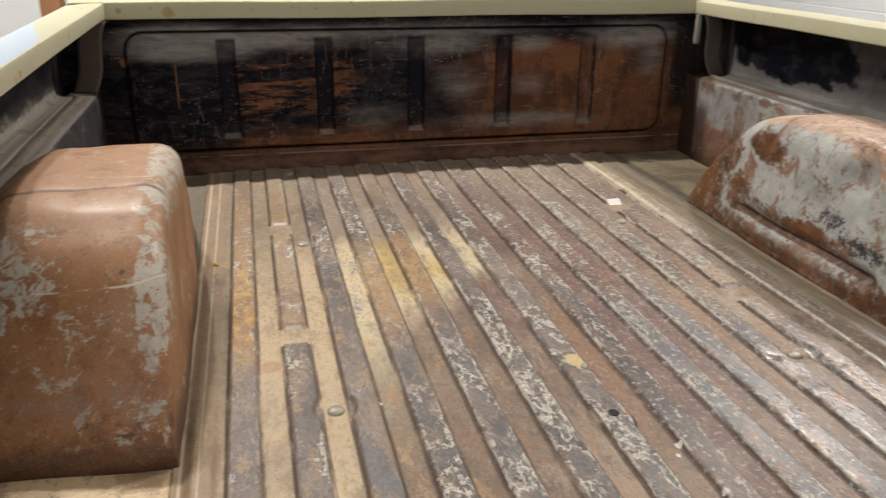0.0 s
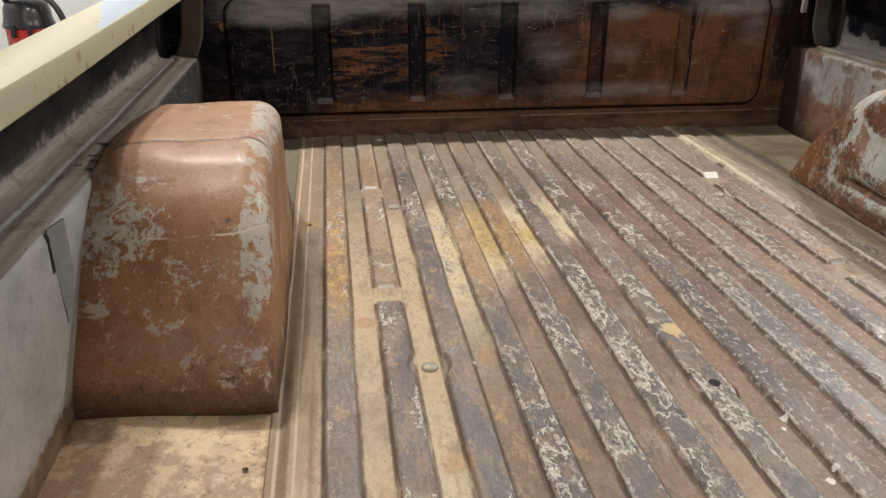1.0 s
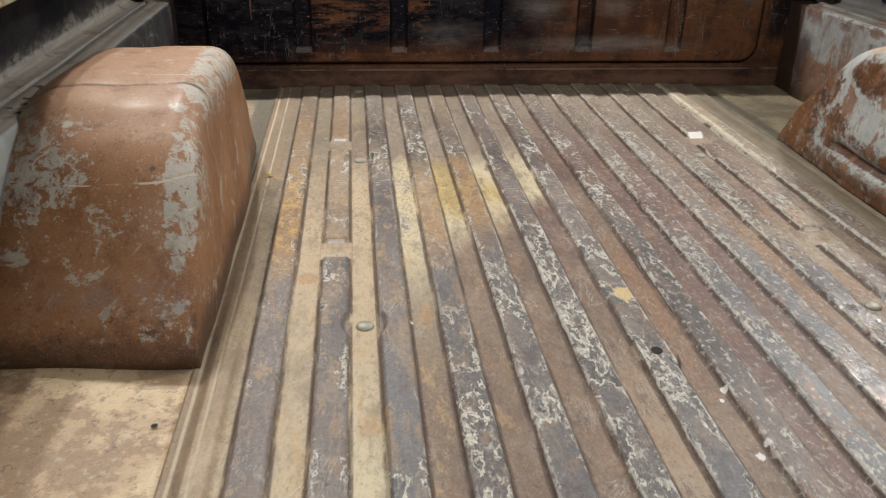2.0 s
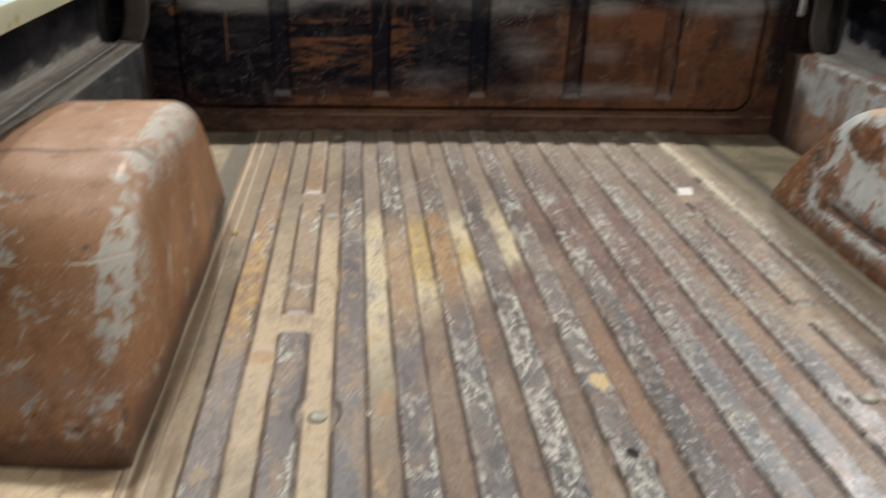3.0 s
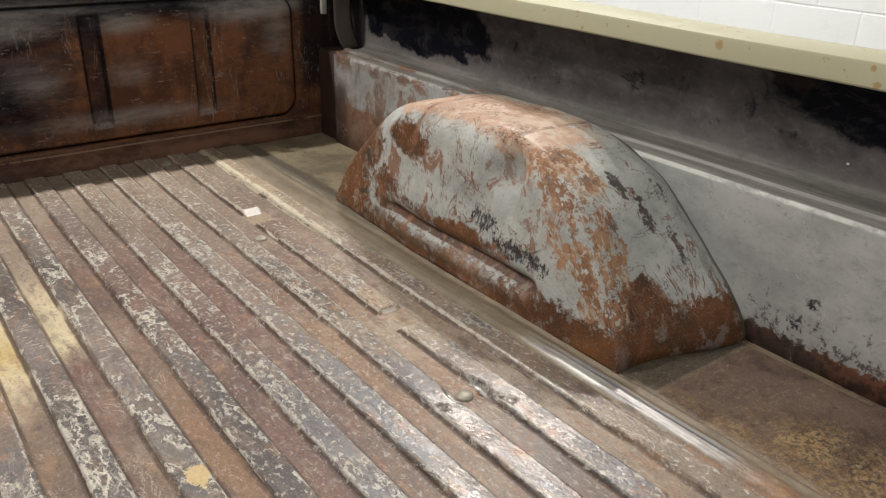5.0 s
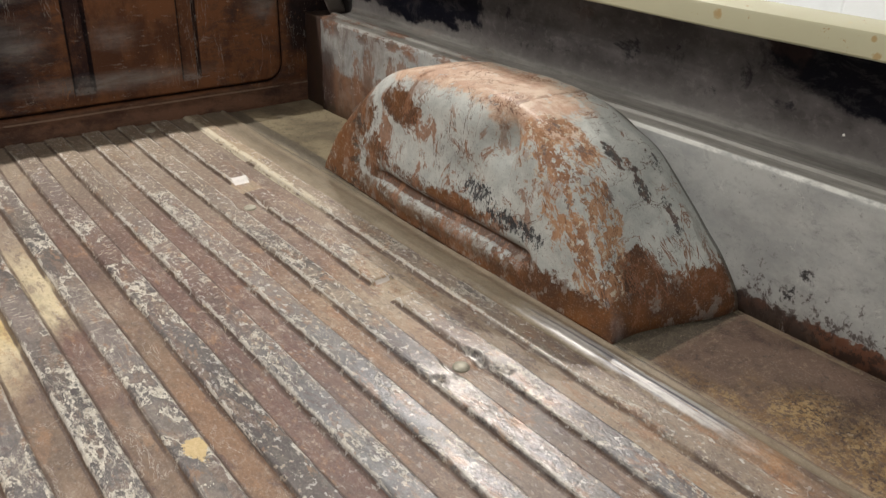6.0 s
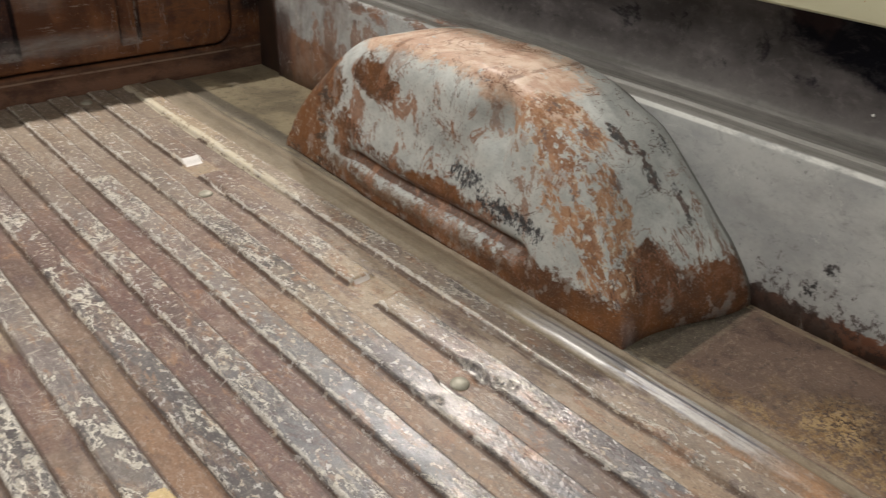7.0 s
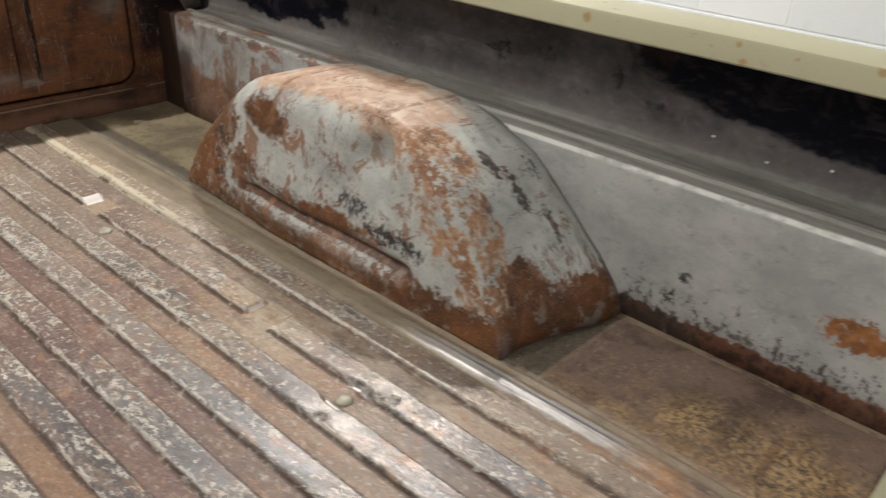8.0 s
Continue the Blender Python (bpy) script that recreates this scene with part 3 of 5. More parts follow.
def well_right_material():
    n = Nodes("grey_primer_over_copper_paint")
    big = n.noise(7, 8, 0.68, shift=3)
    mid = n.noise(24, 9, 0.7, shift=8, warp=0.4)
    fine = n.noise(140, 6, 0.72, shift=1)
    holes = n.noise(34, 9, 0.72, (1, 1, 0.7), 22, 0.15)
    rag = n.ragged(2.0, 15, 1.8, 2.2)
    drip = n.ragged(27.0, 17, 2.2, 2.0, (1, 1, 0.4))
    c = n.mix(n.step(mid, 0.35, 0.65), (0.375, 0.392, 0.382), (0.5, 0.512, 0.49))
    rusty = n.mix(n.step(big, 0.38, 0.62), (0.175, 0.07, 0.022), (0.075, 0.033, 0.016))
    # salmon-pink worn paint over the crown
    crown = n.top(n.blob((0.75, 0.45, 0.315), (0.19, 0.52, 0.08), 0.15), n.blob((0.7, 0.27, 0.3), (0.12, 0.22, 0.1), 0), n.blob((0.7, 0.62, 0.29), (0.09, 0.2, 0.06), 0))
    pink = n.mul(n.step(n.add(crown, n.mul(rag, 0.45)), 0.3, 0.62), n.step(n.add(holes, n.mul(crown, 0.16)), 0.47, 0.56))
    c = n.mix(n.mul(pink, 0.88), c, n.mix(n.step(mid, 0.4, 0.62), (0.43, 0.245, 0.155), (0.58, 0.42, 0.31)))
    # broken copper paint down the rear ridge
    band = n.top(n.blob((0.655, 0.04, 0.1), (0.1, 0.12, 0.16), 0), n.blob((0.665, 0.11, 0.18), (0.1, 0.14, 0.15), 0), n.blob((0.68, 0.2, 0.26), (0.11, 0.16, 0.11), 0))
    inside = n.step(n.add(band, n.mul(rag, 0.5)), 0.3, 0.42)
    runny = n.noise(30, 9, 0.74, (1, 1.2, 0.42), 22, 0.3, (44, 0, 0))
    lace = n.mul(n.step(n.add(runny, n.mul(n.math("SUBTRACT", mid, 0.5), 0.35)), 0.45, 0.47), n.step(n.noise(78, 5, 0.66, (1, 1.1, 0.6), 30, 0, (44, 0, 0)), 0.585, 0.57))
    copper = n.mul(inside, lace)
    c = n.mix(n.mul(copper, 0.95), c, n.mix(n.step(n.noise(26, 9, 0.75, (1, 1.2, 0.4), 24, 0.2, (44, 0, 0)), 0.4, 0.58), (0.4, 0.215, 0.115), (0.22, 0.095, 0.04)))
    c = n.mix(n.mul(inside, n.step(n.noise(95, 6, 0.7, (1, 1, 0.8), 26), 0.575, 0.59), 0.85), c, (0.5, 0.45, 0.36))
    plum = n.mul(inside, n.step(n.noise(33, 8, 0.75, (1, 1, 0.6), 28), 0.6, 0.62))
    c = n.mix(n.mul(plum, 0.8), c, (0.12, 0.085, 0.08))
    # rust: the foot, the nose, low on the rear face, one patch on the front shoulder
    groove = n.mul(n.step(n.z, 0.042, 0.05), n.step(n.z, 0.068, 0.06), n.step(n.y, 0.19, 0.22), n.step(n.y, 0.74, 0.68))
    bead = n.mul(n.step(n.z, 0.008, 0.016), n.step(n.z, 0.044, 0.036), n.step(n.add(n.y, n.mul(rag, 0.08)), 0.25, 0.3), n.step(n.y, 0.8, 0.7))
    foot = n.mul(n.step(n.z, 0.09, 0.0), n.add(0.68, n.mul(n.step(n.y, 0.35, 0.1), 0.45)))
    low = n.top(foot, n.mul(groove, 0.85), n.blob((0.66, 0.88, 0.06), (0.2, 0.22, 0.26), 0), n.blob((0.66, 0.78, 0.17), (0.14, 0.14, 0.11), 0), n.mul(n.blob((0.65, 0.7, 0.1), (0.1, 0.12, 0.1), 0), 0.72), n.blob((0.655, 0.6, 0.225), (0.12, 0.13, 0.07), 0),
                n.mul(n.blob((0.64, 0.45, 0.085), (0.05, 0.34, 0.05), 0), 0.75), n.mul(n.blob((0.7, 0.78, 0.22), (0.12, 0.1, 0.06), 0), 0.8))
    low = n.math("SUBTRACT", low, n.mul(bead, 0.03))
    rust = n.patch(low, n.mul(rag, 0.62))
    back = n.patch(n.top(n.blob((0.8, -0.02, 0.0), (0.28, 0.2, 0.17), 0), n.blob((0.72, 0.0, 0.07), (0.1, 0.16, 0.12), 0)), n.mul(drip, 0.5))
    halo = n.mul(n.top(n.patch(n.add(low, 0.07), n.mul(rag, 0.62)), 0.0), n.inv(rust))
    c = n.mix(n.mul(halo, 0.6), c, (0.1, 0.06, 0.045))
    c = n.mix(n.mul(n.top(rust, back), n.add(0.72, n.mul(n.step(holes, 0.42, 0.46), 0.28))), c, n.mix(back, rusty, n.mix(n.step(big, 0.4, 0.6), (0.15, 0.058, 0.019), (0.06, 0.027, 0.014))))
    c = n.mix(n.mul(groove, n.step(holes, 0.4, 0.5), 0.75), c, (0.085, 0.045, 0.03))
    c = n.mix(n.mul(bead, n.step(mid, 0.38, 0.56), 0.65), c, (0.17, 0.12, 0.085))
    nose = n.step(n.add(n.y, n.mul(rag, 0.05)), 0.68, 0.78)
    c = n.mix(n.mul(nose, n.step(n.noise(26, 8, 0.74, (1, 0.5, 1.2), 92, 0.4), 0.55, 0.58), 0.8), c, (0.035, 0.028, 0.024))
    c = n.mix(n.mul(nose, n.step(n.noise(64, 7, 0.76, (1, 1, 1), 93), 0.575, 0.59), 0.7), c, (0.42, 0.4, 0.36))
    # rust veins, specks and runs over the primer
    vein = n.mul(n.vein(n.noise(9, 8, 0.66, (1, 1, 0.8), 44, 0.8), 0.013), n.step(n.noise(8, 6, shift=46), 0.47, 0.54), n.step(n.y, 0.95, 0.7))
    c = n.mix(n.mul(vein, 0.9), c, (0.19, 0.085, 0.045))
    streak = n.mul(n.step(n.noise(20, 10, 0.76, (1, 1, 0.45), 48, 0.6), 0.55, 0.565), n.blob((0.64, 0.5, 0.14), (0.14, 0.5, 0.2), 0.4))
    c = n.mix(n.mul(streak, 0.85), c, n.mix(n.step(fine, 0.4, 0.6), (0.2, 0.085, 0.04), (0.3, 0.15, 0.085)))
    crack = n.mul(n.vein(n.noise(5, 6, 0.6, (1, 1, 1), 49, 1.0), 0.003), n.step(n.y, 0.7, 0.5))
    c = n.mix(n.mul(crack, 0.8), c, (0.09, 0.045, 0.03))
    folds = n.top(n.step(n.math("ABSOLUTE", n.math("SUBTRACT", n.add(n.y, n.mul(wob_of(n), 0.02)), 0.325)), 0.008, 0.004), n.step(n.math("ABSOLUTE", n.math("SUBTRACT", n.add(n.y, n.mul(wob_of(n), 0.03)), 0.57)), 0.008, 0.004))
    c = n.mix(n.mul(folds, n.step(n.z, 0.235, 0.26), n.step(n.noise(22, 7, 0.72, shift=83), 0.44, 0.52), 0.75), c, (0.19, 0.095, 0.055))
    # black scuff on the flank, two dark runs down the rear face
    ticks = n.noise(120, 7, 0.8, (1, 1.1, 0.6), 53)
    scuff = n.top(n.blob((0.635, 0.345, 0.132), (0.06, 0.075, 0.036), 0.0, 0.9, 40, 71), n.blob((0.635, 0.27, 0.108), (0.06, 0.11, 0.028), 0.0, 0.9, 40, 72), n.blob((0.635, 0.21, 0.1), (0.06, 0.06, 0.03), 0.0, 0.9, 40, 73))
    c = n.mix(n.mul(n.step(n.add(n.mul(scuff, 0.16), ticks), 0.59, 0.61), n.step(scuff, 0.05, 0.2), 0.95), c, (0.016, 0.018, 0.024))
    runs = n.top(n.blob((0.765, 0.16, 0.235), (0.024, 0.045, 0.06), 0, 0.8, 30, 74), n.blob((0.79, 0.115, 0.195), (0.022, 0.055, 0.065), 0, 0.8, 30, 75), n.mul(n.blob((0.83, 0.07, 0.13), (0.016, 0.06, 0.08), 0, 0.8, 30, 76), 0.8), n.mul(n.blob((0.85, 0.14, 0.215), (0.03, 0.03, 0.05), 0, 0.8, 30, 77), 0.6))
    c = n.mix(n.mul(n.step(n.add(n.mul(runs, 0.22), n.noise(70, 7, 0.75, (1.2, 1, 0.5), 54)), 0.6, 0.62), n.step(runs, 0.05, 0.2), 0.9), c, n.mix(n.step(mid, 0.45, 0.55), (0.03, 0.03, 0.033), (0.08, 0.04, 0.03)))
    grey_run = n.mul(n.step(n.noise(16, 8, 0.7, (2.2, 1, 0.35), 78), 0.54, 0.57), n.blob((0.84, 0.06, 0.11), (0.12, 0.14, 0.14), 0.2))
    c = n.mix(n.mul(grey_run, 0.55), c, (0.24, 0.235, 0.21))
    c = n.mix(n.mul(n.step(n.noise(100, 8, 0.8, shift=55), 0.6, 0.62), 0.7), c, (0.13, 0.08, 0.06))
    # dark sealer line where the crown meets the bedside, scraped corner at the rear foot
    c = n.mix(n.mul(n.step(n.add(n.x, n.mul(wob_of(n), 0.006)), 0.888, 0.893), 0.75), c, (0.075, 0.068, 0.058))
    c = n.mix(n.mul(n.blob((0.65, 0.0, 0.02), (0.025, 0.03, 0.06), 0.1, 1.0, 40, 79), 0.7), c, (0.2, 0.15, 0.14))
    rough = n.add(n.mul(fine, 0.2), n.add(0.34, n.mul(mid, 0.18)))
    return n.done(n.grit(c, 0.14, 5), rough, n.add(n.mul(mid, 0.55), n.add(n.mul(fine, 0.25), n.mul(n.top(copper, rust), -0.45))), 0.42, 0.0014, coat=0.06, spec=0.28)


def wob_of(n):
    return n.math("SUBTRACT", n.noise(20, 5, 0.6, shift=81), 0.5)


def well_left_material():
    n = Nodes("copper_paint_with_grey_wear")
    big = n.noise(6, 8, 0.68, shift=4)
    mid = n.noise(26, 9, 0.7, shift=9, warp=0.4)
    fine = n.noise(150, 6, 0.72, shift=2)
    rag = n.ragged(12.0, 15, 1.8, 2.2)
    c = n.mix(n.step(big, 0.35, 0.65), (0.25, 0.107, 0.039), (0.34, 0.163, 0.072))
    # light from above put into the colour: paler copper towards the crown
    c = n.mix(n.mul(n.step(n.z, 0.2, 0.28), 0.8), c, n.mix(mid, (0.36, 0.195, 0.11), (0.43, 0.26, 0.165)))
    field = n.top(n.mul(n.blob((-0.65, 0.13, 0.2), (0.04, 0.2, 0.2), 0), 1.2), n.blob((-0.65, 0.5, 0.29), (0.05, 0.5, 0.12), 0), n.mul(n.blob((-0.85, 0.17, 0.22), (0.16, 0.2, 0.16), 0), 0.75),
                  n.blob((-0.78, 0.7, 0.26), (0.3, 0.06, 0.08), 0), n.mul(n.blob((-0.78, 0.08, 0.17), (0.2, 0.1, 0.08), 0), 0.55), n.mul(n.blob((-0.66, 0.0, 0.08), (0.1, 0.1, 0.12), 0), 0.7))
    holes = n.noise(42, 10, 0.8, shift=22, warp=0.6)
    grey = n.mul(n.patch(field, n.mul(rag, 0.8)), n.step(holes, 0.45, 0.47))
    few = n.step(n.add(n.noise(13, 10, 0.72, shift=33, warp=0.6), n.mul(n.math("SUBTRACT", fine, 0.5), 0.06)), 0.585, 0.595)
    c = n.mix(n.mul(n.top(grey, n.mul(few, 0.8)), 0.9), c, n.mix(fine, (0.38, 0.36, 0.32), (0.58, 0.545, 0.48)))
    c = n.mix(n.mul(n.step(n.noise(60, 9, 0.82, (1, 1, 0.7), 35), 0.575, 0.6), n.step(big, 0.42, 0.55), 0.7), c, (0.5, 0.4, 0.3))
    c = n.mix(n.mul(n.step(n.noise(15, 9, 0.72, (1, 1, 0.5), 37), 0.52, 0.62), 0.5), c, (0.17, 0.066, 0.028))
    c = n.mix(n.mul(n.blob((-0.76, -0.02, 0.085), (0.2, 0.16, 0.06), 0.1, 1.2, 18, 38), n.step(holes, 0.47, 0.53), 0.6), c, (0.26, 0.2, 0.185))
    c = n.mix(n.mul(n.step(n.noise(48, 8, 0.8, shift=39), 0.56, 0.59), n.step(n.z, 0.1, 0.03), 0.8), c, (0.06, 0.03, 0.02))
    # dark rust at the foot, with its shade painted in
    low = n.step(n.add(n.z, n.mul(rag, 0.04)), 0.055, 0.005)
    c = n.mix(n.mul(low, 0.8), c, (0.08, 0.042, 0.026))
    c = n.mix(n.mul(n.step(n.noise(100, 8, 0.8, shift=55), 0.585, 0.62), 0.6), c, (0.1, 0.06, 0.045))
    line = n.mul(n.vein(n.noise(6, 7, 0.6, (1, 1, 1), 64, 0.6), 0.004), n.step(n.noise(6, 5, shift=66), 0.5, 0.58))
    c = n.mix(n.mul(line, 0.3), c, (0.5, 0.4, 0.3))
    nick = n.mul(n.vein(n.noise(4, 1, 0.4, (0.6, 1, 1.5), 68), 0.0022), n.step(n.noise(9, 5, shift=70), 0.48, 0.54), n.step(n.z, 0.12, 0.16))
    c = n.mix(n.mul(nick, 0.85), c, (0.6, 0.54, 0.44))
    fold = n.step(n.math("ABSOLUTE", n.math("SUBTRACT", n.y, 0.325)), 0.007, 0.003)
    c = n.mix(n.mul(fold, n.step(n.z, 0.27, 0.29), n.step(mid, 0.36, 0.5), 0.85), c, (0.11, 0.055, 0.032))
    dot = n.top(n.blob((-0.687, 0.155, 0.215), (0.02, 0.028, 0.028), 0), n.blob((-0.665, 0.21, 0.25), (0.016, 0.016, 0.018), 0))
    c = n.mix(n.mul(n.patch(dot, n.mul(rag, 0.4)), 0.8), c, (0.06, 0.06, 0.075))
    rough = n.add(n.mul(fine, 0.2), n.add(0.5, n.mul(grey, 0.1)))
    return n.done(n.grit(c, 0.12, 7), rough, n.add(n.mul(mid, 0.4), n.add(n.mul(fine, 0.3), n.mul(grey, -0.3))), 0.3, 0.0012, coat=0.2, spec=0.3)


def side_material():
    n = Nodes("scuffed_grey_primer_bedside")
    big = n.noise(5, 6, 0.62, shift=3)
    mid = n.noise(22, 7, 0.68, shift=6, warp=0.4)
    fine = n.noise(140, 4, 0.7, shift=8)
    brush = n.noise(9, 8, 0.7, (1, 0.8, 1.1), 36)
    low = n.mix(n.step(brush, 0.35, 0.65), (0.31, 0.318, 0.318), (0.43, 0.435, 0.425))
    low = n.mix(n.mul(n.step(n.noise(9, 9, 0.74, (1, 0.7, 1.3), 61), 0.5, 0.64), 0.4), low, (0.24, 0.24, 0.235))
    # rust along the foot and by the front corner
    rag = n.ragged(71.0, 17, 1.8, 2.4)
    foot = n.patch(n.step(n.z, 0.062, -0.005), n.mul(rag, 0.5))
    speck = n.mul(n.step(n.add(n.noise(58, 9, 0.8, (1, 1, 0.8), 63), n.mul(n.step(n.z, 0.1, 0.01), 0.09)), 0.59, 0.61), n.step(n.z, 0.16, 0.06))
    low = n.mix(n.mul(foot, 0.92), low, n.mix(n.step(n.add(n.mul(mid, 0.3), n.mul(n.step(n.y, -0.12, -0.3), 0.3)), 0.12, 0.3), (0.05, 0.028, 0.022), (0.17, 0.06, 0.026)))
    low = n.mix(n.mul(speck, 0.85), low, (0.05, 0.032, 0.028))
    east = n.step(n.x, -0.1, 0.1)
    low = n.mix(n.mul(n.inv(east), n.step(n.y, 0.3, 0.1), n.step(n.z, 0.2, 0.12), 0.9), low, n.mix(n.step(brush, 0.35, 0.65), (0.34, 0.33, 0.315), (0.46, 0.45, 0.43)))
    low = n.mix(n.mul(n.inv(east), n.patch(n.mul(n.step(n.z, 0.05, 0.0), n.step(n.y, 0.3, 0.1)), n.mul(rag, 0.4), 0.1), 0.9), low, n.mix(n.step(mid, 0.42, 0.6), (0.15, 0.07, 0.035), (0.36, 0.25, 0.15)))
    front = n.patch(n.mul(n.step(n.y, 0.98, 1.12), n.step(n.z, 0.17, 0.07), east), n.mul(n.ragged(91.0, 12, 1.8, 2.0), 0.45), 0.1)
    low = n.mix(n.mul(front, 0.9), low, n.mix(mid, (0.17, 0.07, 0.03), (0.24, 0.12, 0.065)))
    low = n.mix(n.mul(n.step(n.y, 0.8, 0.95), east, n.step(n.noise(13, 9, 0.74, (1, 1, 0.5), 41), 0.5, 0.54), 0.75), low, n.mix(n.step(big, 0.45, 0.55), (0.09, 0.05, 0.038), (0.24, 0.12, 0.07)))
    low = n.mix(n.mul(n.step(n.add(n.y, n.mul(mid, 0.3)), 1.05, 1.3), east, n.step(n.noise(12, 8, 0.72, (1, 1, 0.4), 88), 0.36, 0.62), 0.8), low, n.mix(n.step(mid, 0.42, 0.6), (0.1, 0.06, 0.045), (0.21, 0.165, 0.14)))
    low = n.mix(n.mul(n.step(n.y, 1.24, 1.3), n.step(n.add(n.z, n.mul(mid, 0.1)), 0.26, 0.2), 0.85), low, (0.045, 0.026, 0.022))
    low = n.mix(n.mul(n.inv(east), n.step(n.add(n.y, n.mul(mid, 0.2)), 0.75, 0.95), n.step(n.z, 0.256, 0.25), 0.92), low, n.mix(n.step(n.noise(18, 8, 0.72, (1, 1, 0.45), 82), 0.45, 0.62), (0.006, 0.006, 0.008), (0.05, 0.046, 0.046)))
    # a burnt black spot and an orange rust patch near the open end
    spot = n.top(n.blob((0.9, -0.15, 0.105), (0.08, 0.017, 0.02), 0.0), n.mul(n.blob((0.9, -0.13, 0.06), (0.08, 0.022, 0.03), 0.0), 0.7))
    low = n.mix(n.mul(n.step(n.add(n.mul(spot, 0.2), n.noise(95, 7, 0.78, shift=33)), 0.6, 0.62), n.step(spot, 0.02, 0.15), 0.95), low, (0.02, 0.018, 0.02))
    patch = n.patch(n.mul(n.blob((0.9, -0.41, 0.12), (0.08, 0.1, 0.055), 0), 0.9), n.mul(n.ragged(35.0, 24, 2.0, 2.2), 0.7))
    low = n.mix(patch, low, n.mix(n.step(mid, 0.42, 0.58), (0.34, 0.145, 0.055), (0.2, 0.085, 0.035)))
    low = n.mix(n.mul(n.vein(n.noise(7, 6, 0.6, (1, 1, 1), 65, 0.7), 0.003), n.step(n.noise(5, 5, shift=67), 0.48, 0.56), 0.7), low, (0.56, 0.56, 0.54))
    low = n.mix(n.mul(n.step(n.noise(80, 8, 0.8, shift=69), 0.615, 0.635), 0.5), low, (0.13, 0.12, 0.11))
    # the ledge: grey dust in long streaks; the highlight on its rubbed, rounded lip painted pale
    ledge = n.mul(n.step(n.z, 0.2535, 0.256), n.step(n.z, 0.275, 0.268))
    streak = n.noise(30, 7, 0.72, (3.0, 0.12, 1), 38)
    low = n.mix(n.mul(ledge, 0.9), low, n.mix(n.step(streak, 0.38, 0.62), (0.19, 0.178, 0.16), (0.3, 0.29, 0.268)))
    lip = n.mul(n.step(n.z, 0.2465, 0.2495), n.step(n.z, 0.256, 0.254), n.step(n.x, 0.0, 0.2), n.step(n.noise(14, 8, 0.74, (1, 0.5, 1), 39), 0.4, 0.54))
    low = n.mix(n.mul(lip, n.add(0.35, n.mul(n.step(n.y, 0.75, 0.2), 0.5))), low, (0.72, 0.72, 0.69))
    brown = n.mul(n.step(n.noise(14, 8, 0.74, (2, 0.5, 1), 43), 0.52, 0.57), n.step(n.z, 0.2, 0.24), n.step(n.y, 0.3, 0.75), east)
    low = n.mix(n.mul(brown, 0.8), low, n.mix(n.step(mid, 0.42, 0.58), (0.2, 0.085, 0.04), (0.1, 0.055, 0.038)))
    west = n.step(n.x, 0.1, -0.1)
    low = n.mix(n.mul(ledge, west, 0.75), low, n.mix(n.step(streak, 0.36, 0.64), (0.28, 0.24, 0.2), (0.42, 0.37, 0.32)))
    low = n.mix(n.mul(ledge, west, n.step(n.noise(16, 9, 0.75, shift=57), 0.55, 0.6), 0.6), low, (0.17, 0.115, 0.085))
    line = n.top(n.mul(n.step(n.x, -0.9575, -0.9555), n.step(n.x, -0.952, -0.9535)), n.mul(n.step(n.x, -0.9445, -0.943), n.step(n.x, -0.939, -0.941), 0.4))
    low = n.mix(n.mul(line, ledge, n.step(n.noise(9, 6, 0.7, (1, 0.6, 1), 89), 0.4, 0.55), 0.85), low, (0.03, 0.024, 0.02))
    hole = n.mul(n.step(n.x, -0.85, -0.88), n.top(*(n.blob((hx, hy, 0.258), (hr * 2.4, hr * 1.5, 0.02), 0.5, 0.9, 60, hy * 9) for hx, hy, hr in ((-0.921, 0.452, 0.008), (-0.93, 0.456, 0.006), (-0.912, 0.41, 0.006), (-0.925, 0.385, 0.005), (-0.914, 0.355, 0.007), (-0.908, 0.31, 0.007), (-0.935, 0.33, 0.004), (-0.945, 0.27, 0.004)))))
    low = n.mix(hole, low, (0.015, 0.012, 0.012))
    band = n.mul(n.step(n.x, 0.951, 0.954), n.step(n.z, 0.2485, 0.2505))
    low = n.mix(n.mul(band, 0.85), low, n.mix(n.step(streak, 0.36, 0.64), (0.1, 0.095, 0.088), (0.19, 0.182, 0.17)))
    # the recess above: black paint under a soft grey haze, bare black by the front corner and at the open end
    bare = n.top(n.blob((1.0, 1.12, 0.41), (0.6, 0.43, 0.15), 0.5, 0.9, 6, 9, (8, 0, 0)), n.blob((1.0, -0.4, 0.42), (0.6, 0.62, 0.135), 0.4), n.blob((-1.0, 0.7, 0.4), (0.6, 1.3, 0.135), 0.3))
    ticks = n.mul(n.math("SUBTRACT", n.noise(60, 7, 0.78, (1, 0.6, 1), 23), 0.5), 0.3)
    drift = n.mul(n.math("SUBTRACT", n.noise(9, 9, 0.72, (1, 1, 1.5), 21, 0.3), 0.5), 0.85)
    dots = n.mul(n.step(n.noise(15, 8, 0.72, (1, 1, 1.2), 27, 0.3), 0.57, 0.66), n.step(n.z, 0.29, 0.31), 0.75)
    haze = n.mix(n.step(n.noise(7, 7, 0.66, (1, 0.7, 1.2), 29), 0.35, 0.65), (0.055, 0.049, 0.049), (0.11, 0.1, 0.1))
